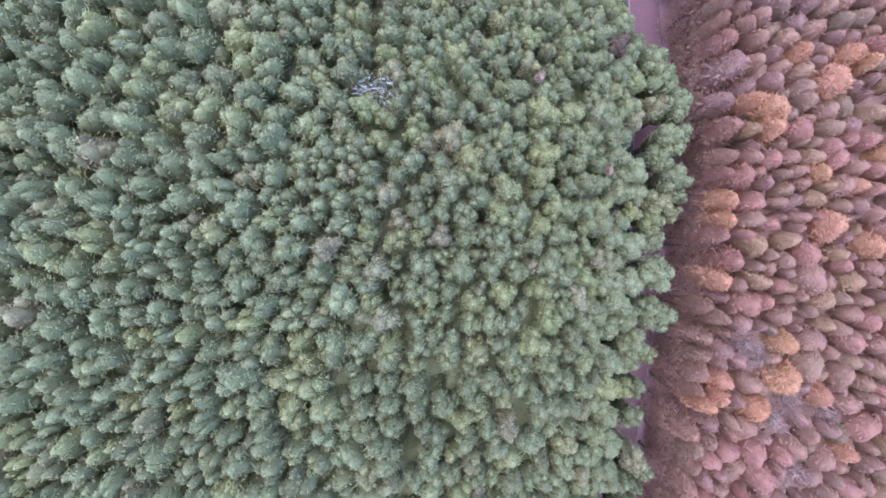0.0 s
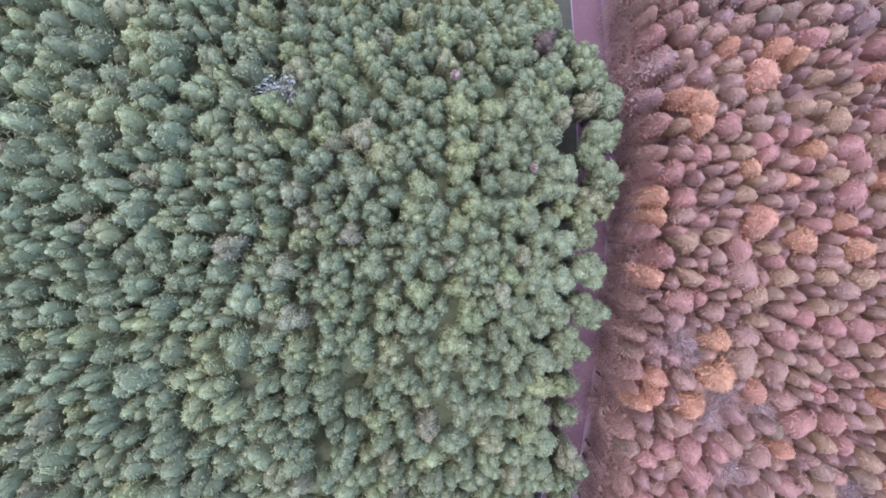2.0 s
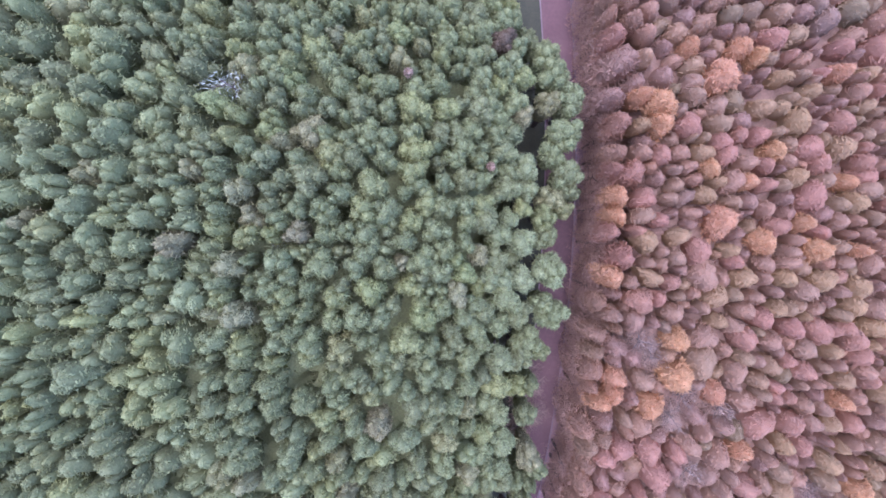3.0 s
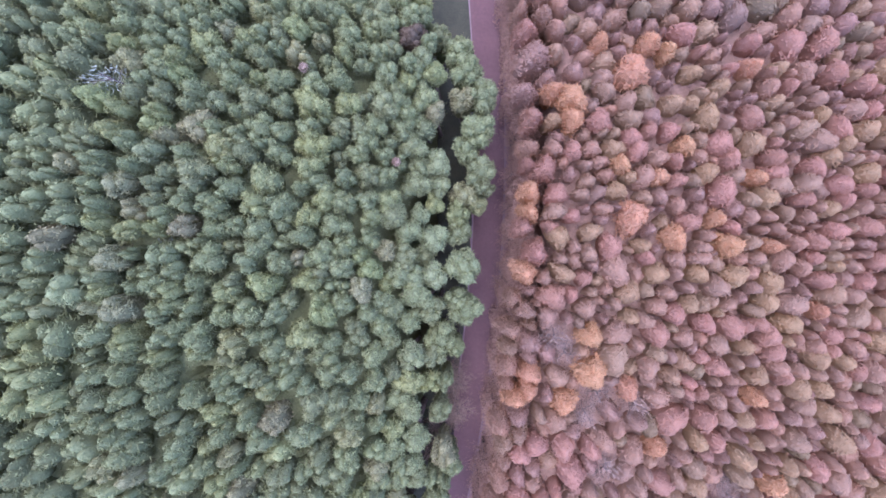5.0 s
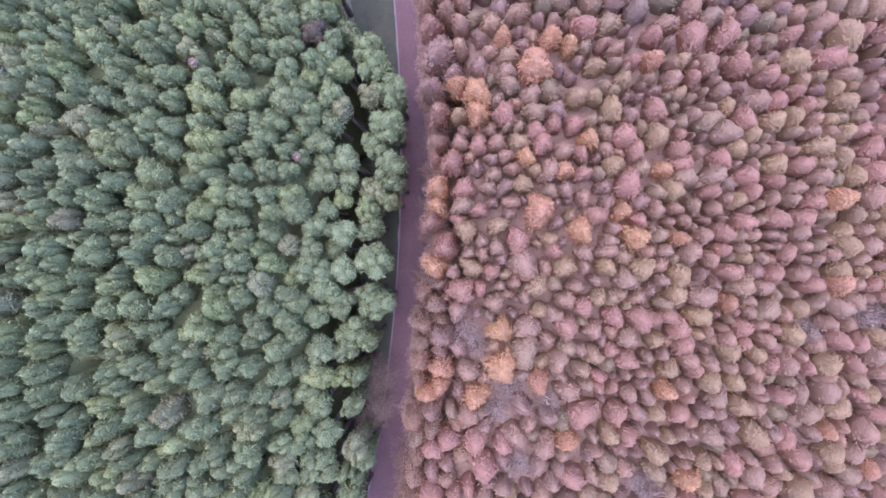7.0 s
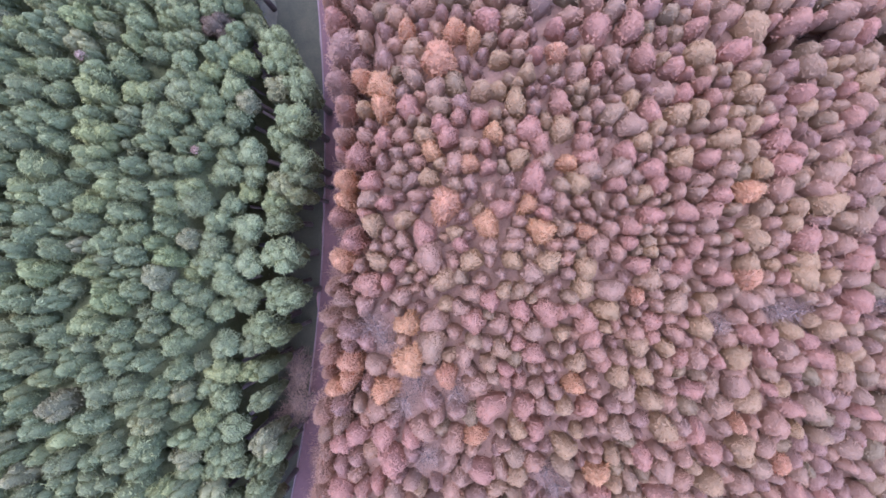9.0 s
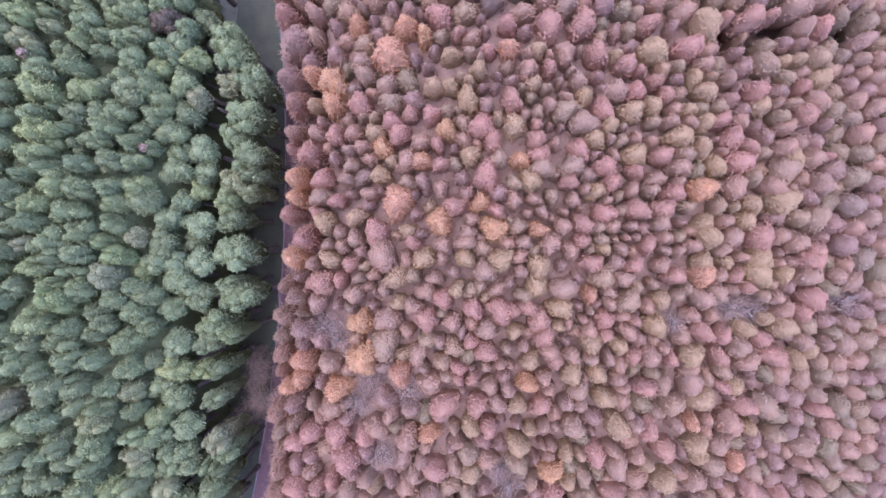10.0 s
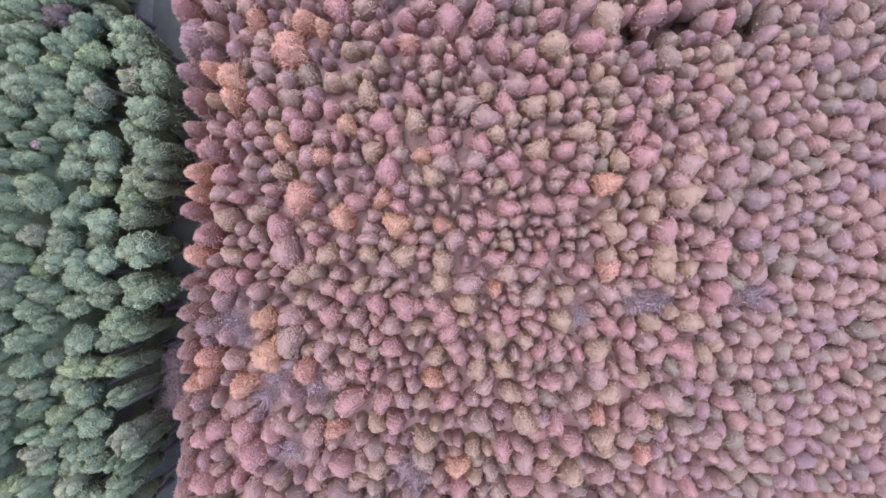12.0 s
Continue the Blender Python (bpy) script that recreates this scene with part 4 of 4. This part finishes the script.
redwoods("tan", TAN, "a narrow tan-pink", "tan redwoods", 300, 8)
redwoods("rust", RUST, "a feathery rust-orange", "orange redwoods", 1000, 5, -0.3, core=0.88, leaf=800, long=0.27, wide=0.06, lump=0.12, lay=0.42, blunt=2.3)
redwoods("salmon", SALMON, "a salmon-red rounded", "salmon redwoods", 1100, 6, leaf=480)
redwoods("olive", OLIVE, "an olive-yellow rounded", "olive redwoods", 1200, 6, leaf=480)
redwoods("mauve", MAUVE, "a thin mauve", "faded redwoods", 1300, 6, 0.9, leaf=520, lay=0.5, long=0.25, blunt=2.3)
stand(REDWOODS["bare"], "bare", lambda v: bare_parts(140 + v, 13.0, 1.25), GREY_TWIG, "bare_tree", "leafless grey tree with a haze of fine twigs", "bare trees", 13.0, redwood_top, 3, drop=1.6, full=1.4)

# ---- the evergreens that can be told apart ----
stand(EVERGREENS["green"], "evergreen", lambda v: evergreen_parts(200 + v), EVERGREEN, "evergreen_tree", "tall evergreen tree with a crown of rounded green domes", "evergreen stand", 28.0, evergreen_top, 8, full=1.5)
stand(EVERGREENS["edge"], "edge", lambda v: evergreen_parts(150 + v, 18.0, 8, 520, 12.0, bare=0.03), EVERGREEN, "evergreen_tree", "low evergreen tree at the forest edge beside the track", "forest edge evergreens", 18.0, lambda x, y: 17.2, full=1.3)
for kind, leaves, word in (("lime", LIME, "yellow-green"), ("grey", GREYGREEN, "grey-green"), ("brown", BROWNGREEN, "brownish green"), ("wine", WINE, "dark wine-red")):
    stand(EVERGREENS[kind], kind, lambda v: evergreen_parts(160 + v), leaves, "evergreen_tree", f"evergreen forest tree with a rounded {word} crown", f"{word} trees", 28.0, evergreen_top, 3, full=1.5)
stand([(-4.9, 8.2, 1.15)], "pale", lambda v: bare_parts(170, 28.0, 1.4, 1600), PALE_TWIG, "bare_tree", "leafless pale grey tree among the evergreens", "bare trees", 28.0, evergreen_top, 1)
stand([(-0.9, -2.7, 0.7)], "pale", lambda v: bare_parts(170, 28.0, 1.4, 1600), PALE_TWIG, "bare_tree", "leafless pale grey tree among the evergreens", "bare trees", 28.0, evergreen_top, 1, drop=1.0)
for x, y in ((7.8, 11.4), (15.4, 4.8)):
    top = evergreen_top(x, y) + 0.2
    tree = plant(("flowering", x), lambda: evergreen_parts(175), EVERGREEN, "evergreen_tree", "evergreen tree with a pale pink tuft at its tip", "tufted evergreens", x, y, top, 28.0, 0.95, 40)
    part("tuft", mesh_of("tuft", *head(np.random.default_rng(176), 26.6, 28.2, 0.46, 2.0, 0.5, 9, 0.45, 0.25, 420, 0.26, 0.04, lay=0.1, core=0.7), [BLUSH]), tree, "pale pink tuft of leaves")
    GREEN_TAKEN.append((x, y, 0.9))
GREEN_TAKEN += [(-4.9, 8.2, 1.1), (-0.9, -2.7, 0.6)]

# ---- leafless shrubs on the verge; across the track, added young redwoods imitating ground haze ----
for k, (x, y) in enumerate([(21.4, -20.2), (22.6, -18.6), (21.0, -24.0), (22.9, -21.7), (20.2, -26.7), (21.9, -17.2), (21.9, -22.9)]):
    plant(("shrub", k % 2), (lambda: bare_parts(185 + k % 2, 13.0, 1.5, 1300)), GREY_TWIG, "bare_shrub", "leafless grey shrub on the verge of the track", "verge shrubs", x, y, dice.uniform(4.0, 7.0), 13.0, dice.uniform(0.9, 1.3), dice.uniform(0, 360))
for k in range(34):
    y = -32 + 2.0 * k + dice.uniform(-0.7, 0.7)
    x = track_x(y) + dice.uniform(2.1, 2.9)
    if y < 13 and min((x - a) ** 2 + (y - b) ** 2 for a, b, r in TAKEN) > 0.6:
        plant(("young", k % 3), (lambda v=k % 3: bare_parts(180 + v, 13.0, 1.3, 1500)), THIN, "young_redwood", "added young redwood whose thin mauve boughs imitate haze beside the track", "young redwoods by the track",
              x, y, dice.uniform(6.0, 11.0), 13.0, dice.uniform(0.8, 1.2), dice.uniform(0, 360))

# ---- the rest of the evergreen stand: low trees in the gaps, and the slope to the west ----
CLEAR = [(19.3, 7.2, 1.6), (15.1, -1.9, 0.7), (19.4, -0.5, 0.8), (10.3, 3.4, 0.6), (9.7, 9.1, 0.5), (18.3, 12.6, 0.8), (19.9, -6.8, 1.0), (20.7, -9.3, 1.0), (17.1, -11.8, 0.8), (15.8, -16.4, 0.5), (13.9, -24.2, 1.0), (16.2, -21.4, 0.6),
         (-2.7, -7.1, 0.5), (-1.1, -9.6, 0.4), (3.7, -0.6, 0.6), (6.1, 3.2, 0.5), (-0.1, -18.6, 0.8), (1.8, -14.2, 0.5), (6.4, -16.1, 0.6)]


def surveyed(x, y):
    return -6.0 < x < 24 and -26 < y < 19


def green_spot(x, y, room):
    low = 0.9 if surveyed(x, y) else 0.0
    return x, y, evergreen_top(x, y) - low + dice.uniform(-1.0, 0.5), 1.5 * room, dice.uniform(0, 6.28)


spots = thicket(dice, -36, 24.0, -36, 36, 2.05, lambda x, y: -36 < x < track_x(y) - 5.0 - 0.3 * max(y - 14, 0) and abs(y) < (30 if x < 0 else 36), GREEN_TAKEN + CLEAR)
forest("evergreen_forest", "dense stand of tall green evergreen trees", EVERGREEN, [(*evergreen_parts(220 + v, lobes=4, leaf=250), 28.0) for v in range(6)], [green_spot(*p) for p in spots])

# ---- the rest of the redwood stand ----
CLEARING = [(71.9, 20.5, 1.0), (74.8, 20.9, 1.0), (78.2, 21.1, 1.0), (80.5, 21.2, 1.0), (69.0, 19.0, 1.0)]
spots = thicket(dice, 24, 108, -31, 31, 1.95, lambda x, y: track_x(y) + 2.6 < x < 109 and abs(y) < 32, TAKEN + CLEARING)


def red_spot(x, y, room):
    low = 1.2 if 27 < x < 82 and -27 < y < 21 else 0.0
    return x, y, redwood_top(x, y) - low + dice.uniform(-0.7, 0.4), 1.35 * room, dice.uniform(0, 6.28)


by_track = [p for p in spots if p[0] < track_x(p[1]) + 5.5]
spots = [p for p in spots if p[0] >= track_x(p[1]) + 5.5]
stand(by_track, "tan open", lambda v: redwood_parts(350 + v, **OPEN_GROWN), TAN, "redwood_tree", "autumn redwood tree with a narrow tan-pink crown and thin lower boughs", "tan redwoods by the track", 17.0, redwood_top, 3, 0.6)
for name, leaves, word, part_of in (("tan_redwood_forest", TAN, "tan-pink", 0), ("pink_redwood_forest", PINK, "pink-brown", 1)):
    forest(name, f"dense stand of narrow {word} autumn redwood trees", leaves, [(*redwood_parts(320 + v, leaf=260), 17.0) for v in range(6)], [red_spot(*p) for k, p in enumerate(spots) if (k % 2 == 0) == part_of])

# ---- an added sheet of lower boughs under the crowns, so the gaps look less dark ----
def understory(name, label, leaves, x0, x1, y0, y1, height, thick, step=0.7):
    """A lumpy layer of lower foliage with sprays on it, at the height that the stand gives; None where there is none."""
    rng = np.random.default_rng(8)
    gx, gy = np.arange(x0, x1, step), np.arange(y0, y1, step)
    at, number = [], {}
    for i, x in enumerate(gx):
        for j, y in enumerate(gy):
            a, b = x + rng.uniform(-0.2, 0.2), y + rng.uniform(-0.2, 0.2)
            z = height(a, b)
            if z is not None:
                number[i, j] = len(at)
                at.append((a, b, z + 0.55 * noise.noise((a * 0.8, b * 0.8, 3.0)) + 0.3 * noise.noise((a * 2.1, b * 2.1, 7.0))))
    tris = []
    for i, j in number:
        corners = [number.get(c) for c in ((i, j), (i + 1, j), (i + 1, j + 1), (i, j + 1))]
        if None not in corners:
            a, b, c, d = corners
            tris += [(a, b, c), (a, c, d)]
    at = np.array(at)
    n = len(at) * thick
    spots = at[rng.integers(0, len(at), n)] + np.array([0.35, 0.35, 0.12]) * rng.standard_normal((n, 3))
    v, t = join([(at, np.array(tris)), sprays(rng, spots, np.tile([0.0, 0.0, 1.0], (n, 1)), 0.3, 0.07, 0.15, 0.6, 0.6)])
    tagged(new(name, mesh_of(name, v, t, [leaves])), label, "foliage", kind="stuff")


def redwood_floor(x, y):
    inside = x - track_x(y) - 4.2
    low = min(smooth(inside / 2.5), 1 - 0.7 * smooth((x - 67) / 2) * smooth((83 - x) / 2) * smooth((y - 18.6) / 1.2))
    return None if inside < 0 or abs(y) > 34 else 1.5 + (redwood_top(x, y) - RED_GAP - 1.5) * low


def evergreen_floor(x, y):
    inside = track_x(y) - 5.6 - 0.3 * max(y - 14, 0) - x
    if inside < 0:
        return None
    low = min([smooth(inside / 3)] + [smooth((math.hypot(x - a, y - b) - 0.4 * r) / r) * (1 - keep) + keep for a, b, r in CLEAR for keep in [0.5 if a < 18 else 0.0]])
    base = land(x, y)
    return base + (evergreen_top(x, y) - GREEN_GAP - base) * low


# Depth of the added sheets below the tops sets how dark gaps look.
RED_GAP, GREEN_GAP = 4.3, 4.8
understory("redwood_underwood", "added sheet of lower boughs in shade mauve between the redwood crowns", THIN, 26, 110, -34, 34, redwood_floor, 3)
understory("evergreen_underwood", "added sheet of dense lower boughs filling gaps between the evergreen crowns", EVERGREEN, -38, 24, -38, 38, evergreen_floor, 3)

# ---- the woods go on around ----
belt = [(x, y) for x in np.arange(-75, 145, 5.4) for y in np.arange(-66, 67, 5.4)]
belt = [(x + dice.uniform(-1.8, 1.8), y + dice.uniform(-1.8, 1.8)) for x, y in belt]
west = [p for p in belt if p[0] < track_x(p[1]) - 4 and (p[0] < -37 or abs(p[1]) > (32 if p[0] < 0 else 38))]
east = [p for p in belt if p[0] > track_x(p[1]) + 4 and (p[0] > 111 or abs(p[1]) > 34)]
forest("evergreen_woods", "far evergreen woods around the stand", EVERGREEN, [(*evergreen_parts(240 + v, 28.0, 1, 90, 8.0, 7, long=0.3, wide=0.09), 28.0) for v in range(3)],
       [(x, y, evergreen_top(x, y) + dice.uniform(-1.2, 0.8), dice.uniform(2.4, 3.2), dice.uniform(0, 6.28)) for x, y in west])
forest("redwood_woods", "far autumn redwood woods around the stand", PINK, [(*redwood_parts(340 + v, leaf=90, segs=8, long=0.3, wide=0.09), 17.0) for v in range(3)],
       [(x, y, redwood_top(x, y) + dice.uniform(-1.3, 0.8), dice.uniform(2.1, 2.8), dice.uniform(0, 6.28)) for x, y in east])
